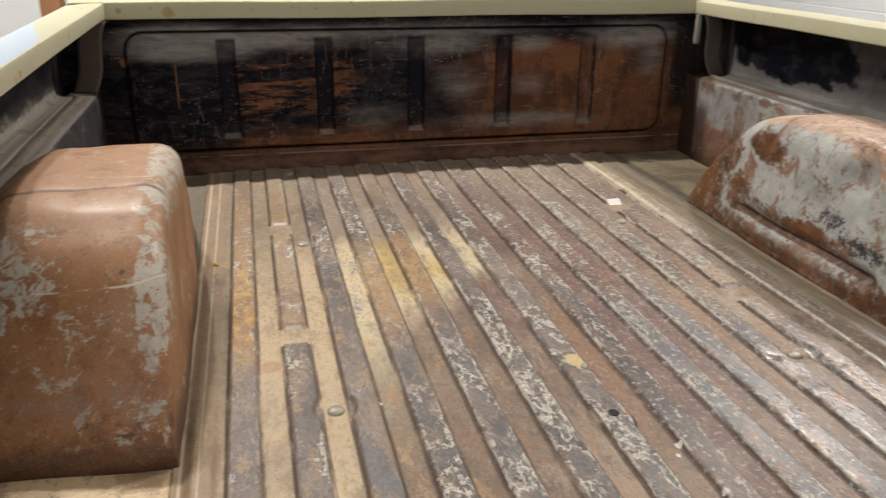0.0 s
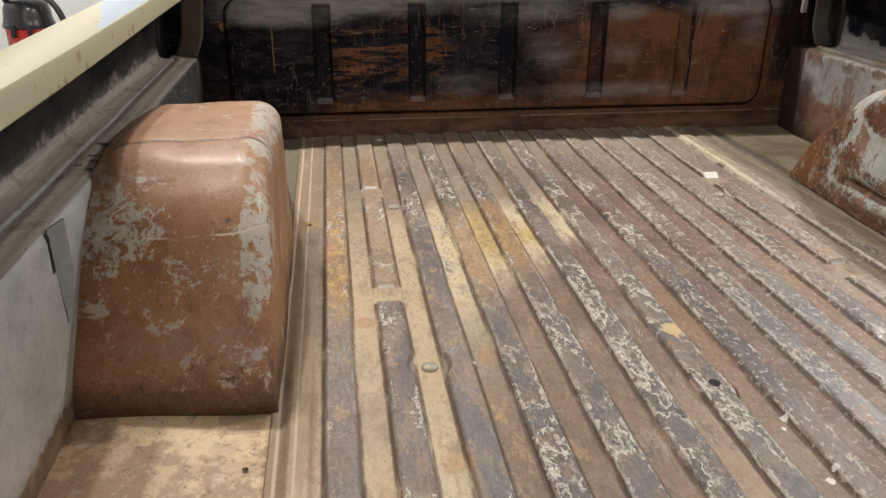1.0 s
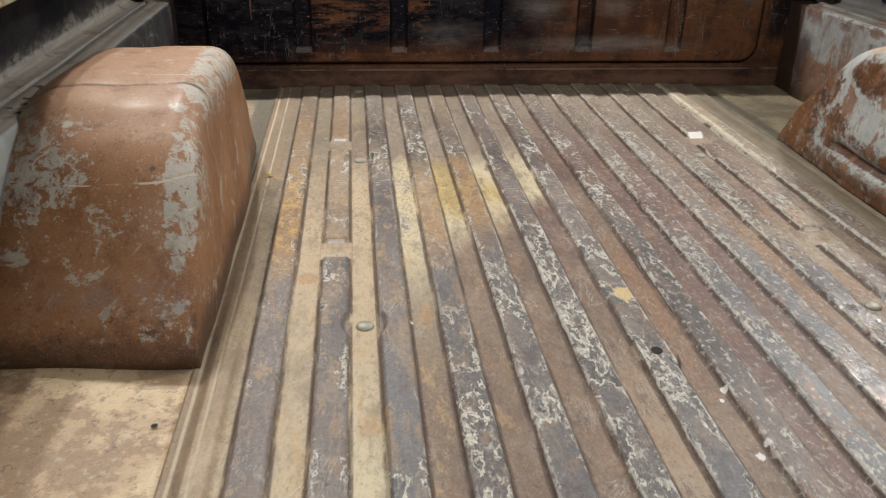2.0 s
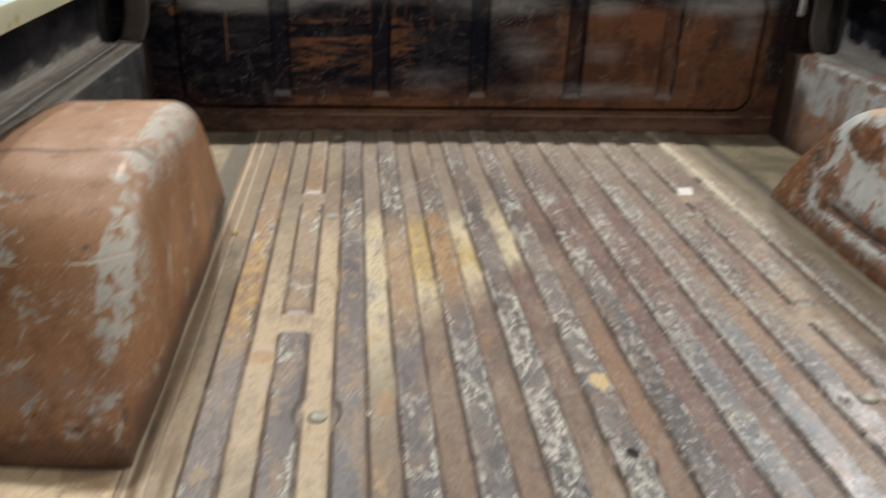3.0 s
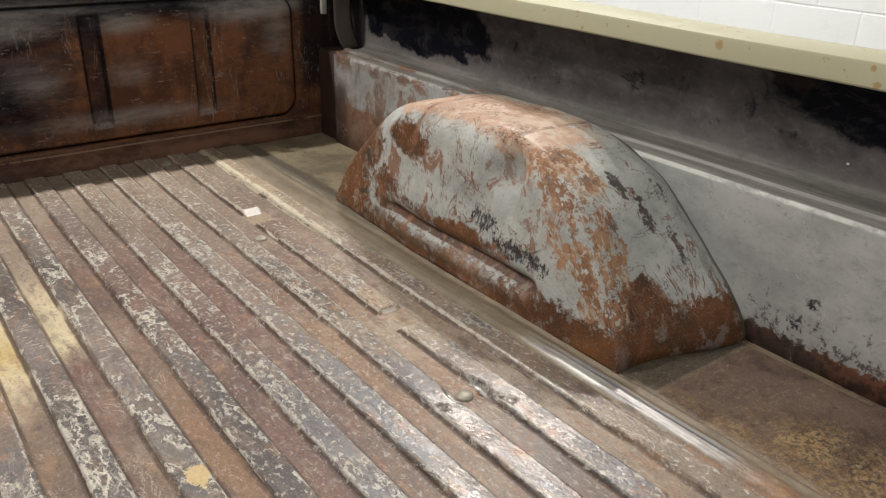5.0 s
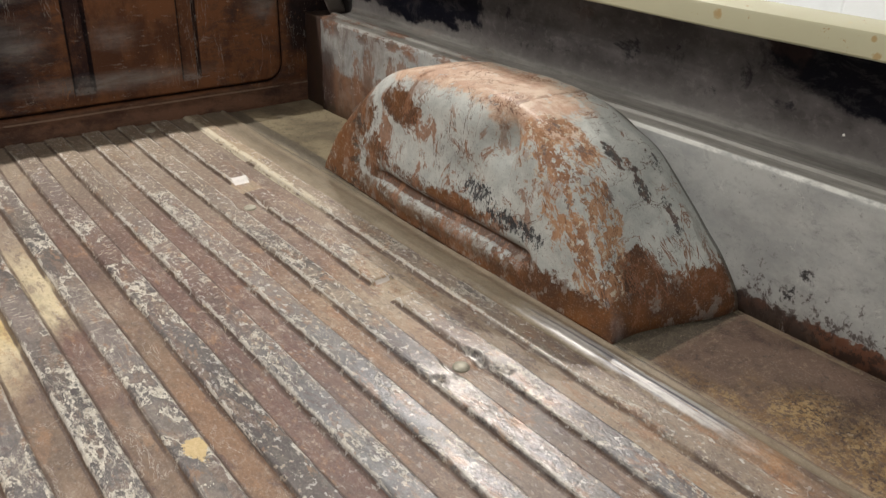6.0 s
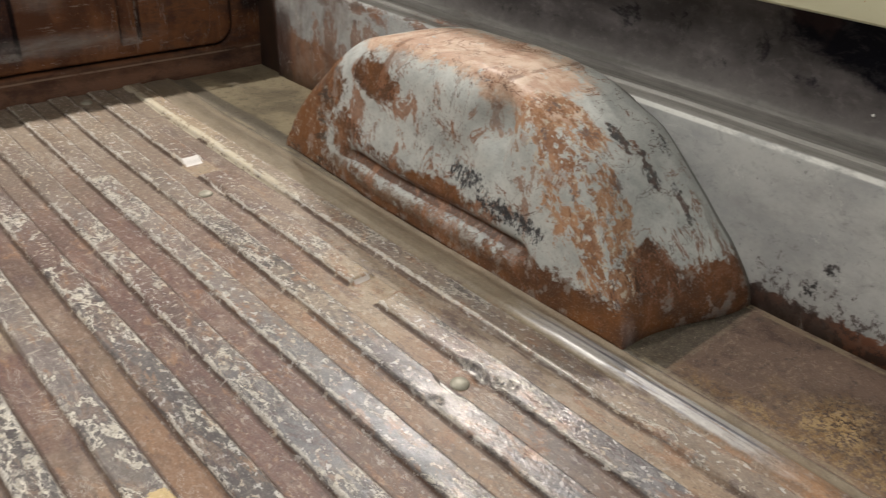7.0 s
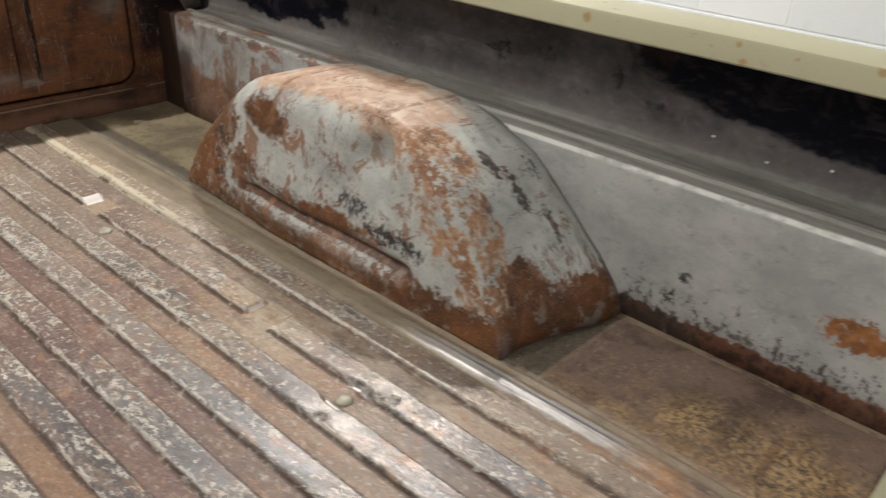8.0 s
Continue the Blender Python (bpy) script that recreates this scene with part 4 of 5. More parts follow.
    # the grey is paler by the ledge, darker up towards the rail
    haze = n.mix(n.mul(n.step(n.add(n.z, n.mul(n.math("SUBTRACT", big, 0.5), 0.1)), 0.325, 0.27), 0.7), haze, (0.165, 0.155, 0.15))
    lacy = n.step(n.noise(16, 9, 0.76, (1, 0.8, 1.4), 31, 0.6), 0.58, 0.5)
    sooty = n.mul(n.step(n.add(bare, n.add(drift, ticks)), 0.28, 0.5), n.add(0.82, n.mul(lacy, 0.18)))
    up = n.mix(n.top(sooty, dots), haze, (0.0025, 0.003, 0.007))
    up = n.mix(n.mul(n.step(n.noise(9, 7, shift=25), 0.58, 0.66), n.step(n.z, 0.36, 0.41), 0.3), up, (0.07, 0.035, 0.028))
    # the west recess is near-black throughout
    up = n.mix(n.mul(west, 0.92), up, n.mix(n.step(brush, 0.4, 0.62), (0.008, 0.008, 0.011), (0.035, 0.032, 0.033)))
    climb = n.mul(west, n.step(n.add(n.z, n.mul(n.math("SUBTRACT", brush, 0.5), 0.12)), 0.298, 0.272), n.step(n.noise(60, 7, 0.76, (1, 0.7, 1), 87), 0.36, 0.56))
    up = n.mix(n.mul(climb, 0.9), up, (0.24, 0.21, 0.18))
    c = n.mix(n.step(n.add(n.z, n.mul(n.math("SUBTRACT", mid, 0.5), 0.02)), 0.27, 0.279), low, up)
    c = n.mix(n.mul(n.step(fine, 0.62, 0.72), 0.25), c, DARK)
    scum = n.noise(45, 8, 0.78, (1, 0.8, 1.1), 85, 0.3)
    c = n.mix(n.mul(n.step(scum, 0.52, 0.62), n.inv(n.mul(sooty, n.step(n.z, 0.27, 0.28))), 0.22), c, n.mix(0.6, c, (0.3, 0.28, 0.27)))
    c = n.mix(n.mul(n.step(scum, 0.46, 0.36), 0.4), c, n.mix(0.5, c, (0.02, 0.018, 0.018)))
    rough = n.math("SUBTRACT", n.add(0.36, n.mul(mid, 0.25)), n.mul(lip, 0.2))
    return n.done(c, rough, n.add(n.mul(mid, 0.4), n.mul(fine, 0.5)), 0.22, 0.001, spec=n.add(0.1, n.mul(n.step(n.z, 0.285, 0.265), 0.25)))


def front_material():
    n = Nodes("black_paint_worn_to_rust")
    big = n.noise(5, 8, 0.66, (1, 1, 1.6), 2)
    mid = n.noise(24, 9, 0.72, (0.6, 1, 1.5), 5, 0.4)
    fine = n.noise(140, 6, 0.72, shift=3)
    wash = n.noise(12, 7, 0.68, (1.3, 1, 0.6), 8)
    rag = n.ragged(7.0, 11, 1.6, 2.0, (0.6, 1, 1.5))
    black = n.mix(n.step(mid, 0.42, 0.62), (0.0035, 0.0035, 0.009), (0.026, 0.023, 0.027))
    rusty = n.mix(n.step(n.add(n.mul(wash, 0.6), n.mul(big, 0.4)), 0.42, 0.58), (0.09, 0.04, 0.023), (0.178, 0.077, 0.037))
    # rust spreads over the east half, along the foot and in long scrapes
    east = n.mul(n.step(n.x, -0.12, 0.42), n.step(n.z, 0.43, 0.3), 1.1)
    soft = n.ragged(7.0, 9, 1.7, 0.8, (0.55, 1, 1.6))
    foot = n.mul(n.step(n.z, 0.22, 0.03), n.add(0.4, n.mul(n.step(n.x, -0.7, -0.35), 0.45)))
    scrape = n.mul(n.step(n.noise(7, 9, 0.74, (0.5, 1, 2.4), 31, 0.3), 0.45, 0.56), n.step(n.x, -0.62, -0.5), n.step(n.x, -0.02, -0.3), n.step(n.z, 0.39, 0.29), 1.15)
    c = n.mix(n.step(n.add(n.top(east, foot, n.mul(scrape, 0.85)), n.mul(soft, 0.7)), 0.16, 0.85), black, rusty)
    soot = n.mul(n.step(n.noise(15, 9, 0.76, (0.7, 1, 1.5), 41, 0.3), 0.46, 0.58), n.step(n.x, -0.2, 0.1), n.top(n.step(n.x, 0.36, 0.26), n.mul(n.step(n.x, 0.5, 0.62), 0.8), 0.2))
    c = n.mix(n.mul(soot, 0.6), c, (0.035, 0.03, 0.033))
    # the upright ribs kept more of their black paint; shade painted black along their edges, their feet pale
    away = [n.math("ABSOLUTE", n.math("SUBTRACT", n.x, rx)) for rx in (-0.557, -0.279, -0.002, 0.277, 0.557)]
    tall = n.mul(n.step(n.z, 0.095, 0.11), n.step(n.z, 0.392, 0.38))
    ribs = n.top(*(n.mul(n.step(d, 0.03, 0.024), keep) for d, keep in zip(away, (0.9, 0.95, 0.95, 0.7, 0.2))))
    ribs = n.mul(ribs, tall, n.step(n.add(n.mul(n.step(n.z, 0.1, 0.38), 0.2), n.noise(15, 9, 0.74, (1, 1, 0.7), 47)), 0.42, 0.6))
    c = n.mix(ribs, c, (0.006, 0.007, 0.014))
    rims = n.mul(n.top(*(n.mul(n.step(d, 0.018, 0.0205), n.step(d, 0.0285, 0.026)) for d in away)), tall, n.step(n.noise(30, 6, 0.7, (1, 1, 0.4), 48), 0.36, 0.5))
    c = n.mix(n.mul(rims, 0.85), c, (0.005, 0.005, 0.008))
    feet = n.mul(n.top(*(n.step(d, 0.026, 0.021) for d in away)), n.step(n.z, 0.094, 0.099), n.step(n.z, 0.114, 0.108), n.step(fine, 0.38, 0.5))
    c = n.mix(n.mul(feet, 0.4), c, (0.34, 0.32, 0.3))
    # dust haze
    haze = n.top(n.mul(n.blob((-0.66, 1.45, 0.375), (0.36, 0.4, 0.085), 0), 1.35), n.mul(n.blob((-0.4, 1.45, 0.385), (0.4, 0.4, 0.07), 0), 0.9), n.mul(n.blob((0.7, 1.45, 0.38), (0.32, 0.4, 0.08), 0), 0.9), n.mul(n.blob((0.05, 1.45, 0.36), (0.34, 0.4, 0.07), 0), 0.7),
                 n.mul(n.blob((0.13, 1.45, 0.24), (0.16, 0.4, 0.11), 0), 0.55), n.mul(n.blob((0.36, 1.45, 0.24), (0.13, 0.4, 0.09), 0), 0.45), n.mul(n.blob((-0.14, 1.45, 0.15), (0.2, 0.4, 0.09), 0), 0.45), n.mul(n.blob((0.36, 1.45, 0.36), (0.16, 0.4, 0.06), 0), 0.7), n.mul(n.blob((0.78, 1.45, 0.3), (0.1, 0.4, 0.14), 0), 0.6), n.mul(n.blob((0.0, 1.45, 0.4), (0.9, 0.4, 0.06), 0), 0.6), n.mul(n.blob((0.35, 1.45, 0.12), (0.5, 0.4, 0.05), 0), 0.6))
    wipe = n.step(n.noise(14, 8, 0.72, (0.45, 1, 2.0), 78, 0.3), 0.36, 0.6)
    c = n.mix(n.mul(n.step(n.add(haze, n.mul(n.add(n.mul(soft, 0.6), n.mul(rag, 0.4)), 0.45)), 0.12, 0.9), n.inv(n.mul(ribs, 0.7)), n.add(0.34, n.mul(wipe, 0.46))), c, (0.32, 0.305, 0.295))
    chip = n.step(n.noise(44, 9, 0.8, (0.35, 1, 1.6), 61), 0.6, 0.625)
    c = n.mix(n.mul(chip, 0.6), c, (0.27, 0.22, 0.19))
    run = n.top(n.mul(n.blob((-0.7, 1.45, 0.25), (0.006, 0.4, 0.16), 0), 0.75), n.blob((-0.835, 1.45, 0.325), (0.026, 0.4, 0.026), 0))
    c = n.mix(n.mul(n.patch(run, n.mul(rag, 0.5)), 0.8), c, (0.26, 0.13, 0.06))
    # black margin round the pressed field at the east corner
    corner = n.mul(n.step(n.add(n.x, n.mul(rag, 0.01)), 0.845, 0.875), n.step(n.z, 0.1, 0.16))
    c = n.mix(n.mul(corner, 0.85), c, (0.012, 0.011, 0.014))
    drop = n.mul(n.vein(n.noise(11, 6, 0.62, (1.6, 1, 0.22), 63, 0.4), 0.006), n.step(n.noise(6, 6, shift=65), 0.5, 0.58), n.step(n.z, 0.05, 0.1))
    c = n.mix(n.mul(drop, 0.45), c, n.mix(n.step(big, 0.42, 0.55), (0.3, 0.145, 0.06), (0.34, 0.32, 0.3)))
    nick = n.mul(n.step(n.noise(75, 7, 0.75, (0.8, 1, 1.2), 67), 0.62, 0.635), n.step(n.noise(7, 5, shift=69), 0.45, 0.55))
    c = n.mix(n.mul(nick, 0.7), c, n.mix(n.step(mid, 0.45, 0.55), (0.36, 0.17, 0.07), (0.42, 0.38, 0.34)))
    # shade in the groove round the pressed field, painted as a black line
    dx = n.math("ADD", n.math("ABSOLUTE", n.x), -0.777)
    dz = n.math("ADD", n.math("ABSOLUTE", n.math("SUBTRACT", n.z, 0.2335)), -0.1165)
    px, pz = n.top(dx, 0.0), n.top(dz, 0.0)
    ring = n.math("SQRT", n.add(n.mul(px, px), n.mul(pz, pz)))
    groove = n.step(n.math("ABSOLUTE", n.math("SUBTRACT", n.add(ring, n.math("MINIMUM", n.top(dx, dz), 0.0)), 0.055)), 0.0036, 0.002)
    c = n.mix(n.mul(groove, 0.85), c, (0.006, 0.005, 0.006))
    crest = n.mul(n.step(n.math("ABSOLUTE", n.math("SUBTRACT", n.z, 0.044)), 0.003, 0.0015), n.step(n.noise(9, 6, 0.7, (1, 1, 1), 72), 0.4, 0.5))
    base = n.step(n.z, 0.06, 0.05)
    c = n.mix(n.mul(base, 0.8), c, n.mix(n.step(n.noise(11, 8, 0.72, (0.7, 1, 1.6), 74), 0.38, 0.62), (0.055, 0.032, 0.026), (0.17, 0.092, 0.062)))
    c = n.mix(n.mul(crest, 0.55), c, (0.36, 0.27, 0.2))
    rough = n.add(0.42, n.mul(mid, 0.3))
    return n.done(n.grit(c, 0.03, 9), rough, n.add(n.mul(mid, 0.6), n.mul(fine, 0.4)), 0.35, 0.001, spec=0.07)


def rail_material():
    n = Nodes("cream_enamel_with_rust_specks")
    big = n.noise(5, 5, shift=2)
    c = n.mix(big, (0.43, 0.412, 0.282), (0.5, 0.482, 0.345))
    c = n.mix(n.mul(n.step(n.noise(17, 7, 0.72, shift=5), 0.62, 0.7), 0.5), c, (0.55, 0.42, 0.16))
    c = n.mix(n.mul(n.step(n.noise(33, 7, 0.74, shift=9), 0.625, 0.65), 0.9), c, (0.3, 0.15, 0.05))
    # a slanting pale blue patch across the west rail
    slant = n.add(n.add(n.y, n.mul(n.math("ADD", n.x, 0.875), 4.4)), n.mul(n.math("SUBTRACT", n.noise(9, 6, 0.66, shift=12), 0.5), 0.16))
    blue = n.mul(n.step(slant, 0.33, 0.36), n.step(slant, 0.73, 0.69), n.step(n.x, -0.866, -0.87), n.step(n.x, -0.992, -0.975), n.add(0.75, n.mul(big, 0.3)))
    c = n.mix(blue, c, (0.36, 0.46, 0.58))
    rust = [(-0.864, 0.508, 0.443, 0.014), (-0.864, 0.117, 0.429, 0.012), (-0.864, 0.216, 0.432, 0.01), (-0.864, 0.187, 0.45, 0.012), (-0.864, 0.478, 0.44, 0.01), (0.905, -0.148, 0.474, 0.006), (0.905, -0.158, 0.452, 0.008),
            (0.905, 0.403, 0.453, 0.006), (0.905, 0.42, 0.481, 0.007), (0.905, 0.1, 0.467, 0.011), (0.905, -0.336, 0.476, 0.01), (-0.829, 1.43, 0.466, 0.012), (-0.745, 1.43, 0.472, 0.006), (-0.295, 1.43, 0.468, 0.006), (-0.7, 1.43, 0.46, 0.02)]
    rag = n.ragged(44.0, 40, 1.8, 2.0)
    mark = n.top(*(n.blob((rx, ry, rz), (rr * 1.3, rr * 1.3, rr * 1.3), 0) for rx, ry, rz, rr in rust))
    c = n.mix(n.mul(n.patch(mark, n.mul(rag, 0.9), 0.25), 0.8), c, n.mix(big, (0.3, 0.17, 0.065), (0.42, 0.3, 0.12)))
    return n.done(c, n.add(0.44, n.mul(big, 0.15)), n.noise(60, 4), 0.08, 0.001, spec=0.22)


def wall_material():
    n = Nodes("white_painted_block")
    info = n.t.nodes.new("ShaderNodeObjectInfo").outputs["Random"]
    f = n.noise(60, 6, 0.7)
    c = n.mix(info, (0.78, 0.815, 0.84), (0.83, 0.86, 0.88))
    c = n.mix(n.mul(n.step(n.noise(8, 6), 0.55, 0.75), 0.3), c, (0.62, 0.64, 0.66))
    return n.done(c, 0.55, f, 0.4, 0.003)


MAT = {
    "floor": floor_material(), "pan": pan_material(), "well_r": well_right_material(), "well_l": well_left_material(),
    "side": side_material(), "front": front_material(), "rail": rail_material(), "block": wall_material(),
    "mortar": plain("white_painted_mortar", (0.8, 0.83, 0.85), 0.7), "plaster": plain("white_wall_paint", (0.78, 0.8, 0.8), 0.6, vary=0.05, scale=4),
    "ceiling": plain("white_ceiling_paint", (0.8, 0.8, 0.78), 0.7, vary=0.05, scale=4), "concrete": plain("grey_garage_concrete", (0.2, 0.195, 0.19), 0.6, scale=6),
    "bolt": plain("dull_zinc_bolt", (0.34, 0.32, 0.26), 0.5, 0.3, 0.35, 120), "hole": plain("dark_hole_fill", (0.012, 0.01, 0.01), 0.8),
    "primer": plain("scuffed_grey_primer", (0.3, 0.305, 0.31), 0.5, 0, 0.35, 60),
    "steel": plain("bare_grey_steel", (0.2, 0.21, 0.225), 0.45, 0.4, 0.3, 40), "post": plain("dusty_black_paint", (0.022, 0.019, 0.019), 0.5, 0, 0.6, 14),
    "bracket": plain("dusty_brown_black_paint", (0.12, 0.1, 0.088), 0.5, 0, 0.6, 14),
    "white": plain("pinhole_light_white", (0.72, 0.7, 0.68), 0.4), "red": plain("red_plastic", (0.62, 0.03, 0.02), 0.3, coat=0.3),
    "black": plain("black_plastic", (0.016, 0.016, 0.02), 0.25, coat=0.3), "rubber": plain("grey_ribbed_hose", (0.045, 0.045, 0.045), 0.5),
    "lens": plain("frosted_lamp_lens", (0.9, 0.9, 0.88), 0.5), "orange": plain("orange_brown_cardboard", (0.42, 0.2, 0.1), 0.7),
    "pale_edge": plain("pale_grey_edge_highlight", (0.36, 0.34, 0.32), 0.45, 0.0, 0.5, 45),
    "rusty_dark": plain("dark_rust_over_black_paint", (0.05, 0.028, 0.02), 0.6, 0.0, 0.7, 22),
    "crumb": plain("golden_dirt", (0.42, 0.3, 0.06), 0.6, 0, 0.8, 160),
}


# ---- builders ----
def mesh_of(name, verts, faces, material, smooth=40):
    me = bpy.data.meshes.new(name)
    me.from_pydata(verts, [], faces)
    me.validate()
    if material:
        me.materials.append(MAT[material])
    if smooth:
        me.polygons.foreach_set("use_smooth", [True] * len(me.polygons))
        me.set_sharp_from_angle(angle=radians(smooth))
    me.update()
    return me


def part(name, data, parent, label=""):
    ob = new(name, data)
    ob.parent = parent
    return tagged(ob, label) if label else ob


def empty(name, place, label, category, group=""):
    ob = new(name)
    ob.empty_display_size = 0.1
    ob.location = place
    return tagged(ob, label, category, group)


def sheet(name, us, vs, at, material, thick=0.0, smooth=40, flip=False):
    """A sheet of metal: at(u, v) gives a place; thick adds a back."""
    nu, nv = len(us), len(vs)
    verts = [at(u, v) for u in us for v in vs]
    faces = []
    for i in range(nu - 1):
        for j in range(nv - 1):
            q = (i * nv + j, (i + 1) * nv + j, (i + 1) * nv + j + 1, i * nv + j + 1)
            faces.append(q[::-1] if flip else q)
    me = mesh_of(name, verts, faces, material, smooth)
    return me, thick


def part_sheet(name, made, parent, label=""):
    me, thick = made
    ob = part(name, me, parent, label)
    if thick:
        m = ob.modifiers.new("thickness", "SOLIDIFY")
        m.thickness, m.offset = thick, -1
    return ob


def from_bm(name, bm, material, smooth=40):
    me = bpy.data.meshes.new(name)
    bm.normal_update()
    bm.to_mesh(me)
    bm.free()
    me.materials.append(MAT[material])
    if smooth:
        me.polygons.foreach_set("use_smooth", [True] * len(me.polygons))
        me.set_sharp_from_angle(angle=radians(smooth))
    return me


def box_bm(x0, x1, y0, y1, z0, z1, bevel=0.0, segments=2):
    bm = bmesh.new()
    bmesh.ops.create_cube(bm, size=1, matrix=Matrix.Translation(((x0 + x1) / 2, (y0 + y1) / 2, (z0 + z1) / 2)) @ Matrix.Diagonal((x1 - x0, y1 - y0, z1 - z0, 1)))
    if bevel:
        bmesh.ops.bevel(bm, geom=bm.edges[:], offset=bevel, segments=segments, profile=0.5, affect="EDGES")
    return bm


def lathe(name, profile, material, segments=32, place=(0, 0, 0), smooth=35):
    """A turned solid from rows of radius and height."""
    verts, faces = [], []
    n = len(profile)
    for k in range(segments):
        a = 2 * math.pi * k / segments
        verts += [(place[0] + r * math.cos(a), place[1] + r * math.sin(a), place[2] + h) for r, h in profile]
    for k in range(segments):
        m = (k + 1) % segments
        faces += [(k * n + i, m * n + i, m * n + i + 1, k * n + i + 1) for i in range(n - 1)]
    faces.append([k * n for k in range(segments)][::-1])
    faces.append([k * n + n - 1 for k in range(segments)])
    return mesh_of(name, verts, faces, material, smooth)


def smooth01(a, b, v):
    t = min(1.0, max(0.0, (v - a) / (b - a)))
    return t * t * (3 - 2 * t)


def span(a, b, n):
    return [a + (b - a) * i / (n - 1) for i in range(n)]


def prism(name, outline, ys, material, shift=None, smooth=30, flat_axis="y"):
    """A closed outline carried along an axis, with end caps. shift(s) moves the outline at station s."""
    n, verts, faces = len(outline), [], []
    for s in ys:
        da, db = shift(s) if shift else (0, 0)
        for a, b in outline:
            verts.append((a + da, s, b + db) if flat_axis == "y" else (s, a + da, b + db))
    for k in range(len(ys) - 1):
        for i in range(n):
            j = (i + 1) % n
            faces.append((k * n + i, k * n + j, (k + 1) * n + j, (k + 1) * n + i))
    faces.append(list(range(n))[::-1])
    faces.append([(len(ys) - 1) * n + i for i in range(n)])
    bm = bmesh.new()
    bvs = [bm.verts.new(v) for v in verts]
    for f in faces:
        bm.faces.new([bvs[i] for i in f])
    bmesh.ops.recalc_face_normals(bm, faces=bm.faces[:])
    return from_bm(name, bm, material, smooth)


def lump(x, y, z, size, amount):
    return amount * noise.noise(Vector((x, y, z)) / size)


# ---- the garage round the bed ----
GROUND, XR, XL, YF, YB = -0.75, 3.25, -4.6, 7.4, -4.6
tagged(new("floor", from_bm("floor", box_bm(XL - 0.2, XR + 0.3, YB - 0.2, YF + 0.2, GROUND - 0.15, GROUND), "concrete", 0)), "grey concrete garage floor slab", "floor", kind="structure")
tagged(new("ceiling", from_bm("ceiling", box_bm(XL - 0.2, XR + 0.3, YB - 0.2, YF + 0.2, CEIL, CEIL + 0.12), "ceiling", 0)), "plain white painted garage ceiling", "ceiling", kind="structure")
tagged(new("wall_west", from_bm("wall_west", box_bm(XL - 0.15, XL, YB, YF, GROUND, CEIL), "plaster", 0)), "plain white painted garage wall", "wall", kind="structure")
wall_north = tagged(new("wall_north", from_bm("wall_north", box_bm(XL, XR, YF, YF + 0.15, GROUND, CEIL), "plaster", 0)), "white panelled garage wall with narrow seams", "wall", kind="structure")
tagged(new("wall_south", from_bm("wall_south", box_bm(XL, XR, YB - 0.15, YB, GROUND, CEIL), "plaster", 0)), "plain white painted garage wall", "wall", kind="structure")
wall_east = tagged(new("wall_east", from_bm("wall_east", box_bm(XR - 0.0012, XR + 0.2, YB, YF, GROUND, CEIL), "mortar", 0)), "white painted concrete block wall with open joints", "wall", kind="structure")


for sxx in (-3.6, -2.39, -1.18):
    part("seam_strip", from_bm("seam_strip", box_bm(sxx - 0.012, sxx + 0.012, YF - 0.008, YF + 0.002, GROUND, CEIL, 0.002), "mortar", 0), wall_north)

# ---- the pickup bed ----
bed = empty("pickup_bed", (0, 0, 0), "worn rusty pickup truck bed with ribbed floor and cream rails", "truck bed")
Y_END = -0.545
DEPTH = 0.0105
BOLTS = [(-0.404, 0.095), (0.4, 0.1), (-0.404, 0.807), (0.403, 0.807), (-0.404, 1.385), (0.404, 1.385)]
DRAINS = [(0.002, -0.014)]
PITS = [(0.426, 0.088, 0.009), (0.433, 0.062, 0.009), (0.443, 0.045, 0.007), (0.345, 0.09, 0.008), (-0.05, 0.36, 0.01), (0.16, 0.5, 0.012)]
GAPS = [(0.32, 0.378), (0.884, 0.943)]


def floor_z(x, y):
    """Thirteen ribs; two of them stop short of one another twice, bolts sit in widened valleys, the drain on a widened rib."""
    k = round(x / RIB_PITCH)
    side = x - k * RIB_PITCH
    d, w = abs(side), 0.0178
    for bx, by in BOLTS:
        if abs(x - bx) < 0.06 and (bx - k * RIB_PITCH) * side > 0:
            w -= 0.0085 * math.exp(-(((y - by) / 0.024) ** 4))
    for bx, by in DRAINS:
        if k == 0:
            w += 0.0095 * math.exp(-(((y - by) / 0.026) ** 4))
    if abs(x) > 0.57:
        soft = 1 - 0.6 * smooth01(0.02, 0.25, y)
        low = 1 - 0.9 * soft * smooth01(0.573, 0.585, abs(x)) * smooth01(0.624, 0.605, abs(x)) - 0.12 * soft * math.exp(-(((abs(x) - 0.595) / 0.004) ** 2))
    else:
        low = smooth01(w, w + 0.0082, d)
    for y0, y1 in GAPS:
        if abs(abs(x) - 0.45) < 0.045:
            low = max(low, smooth01(y0 - 0.011, y0, y) * smooth01(y1 + 0.011, y1, y))
    for px, py, pr in PITS:
        low += 0.45 * math.exp(-((x - px) ** 2 + (y - py) ** 2) / pr ** 2)
    low *= 1 - 0.6 * smooth01(1.15, 1.4, y)
    lip = 0.003 * math.exp(-(((abs(x) - 0.632) / 0.004) ** 2))
    return -DEPTH * low + lip + lump(x, y, 0, 0.25, 0.0022) + lump(x, y, 3, 0.05, 0.0008)


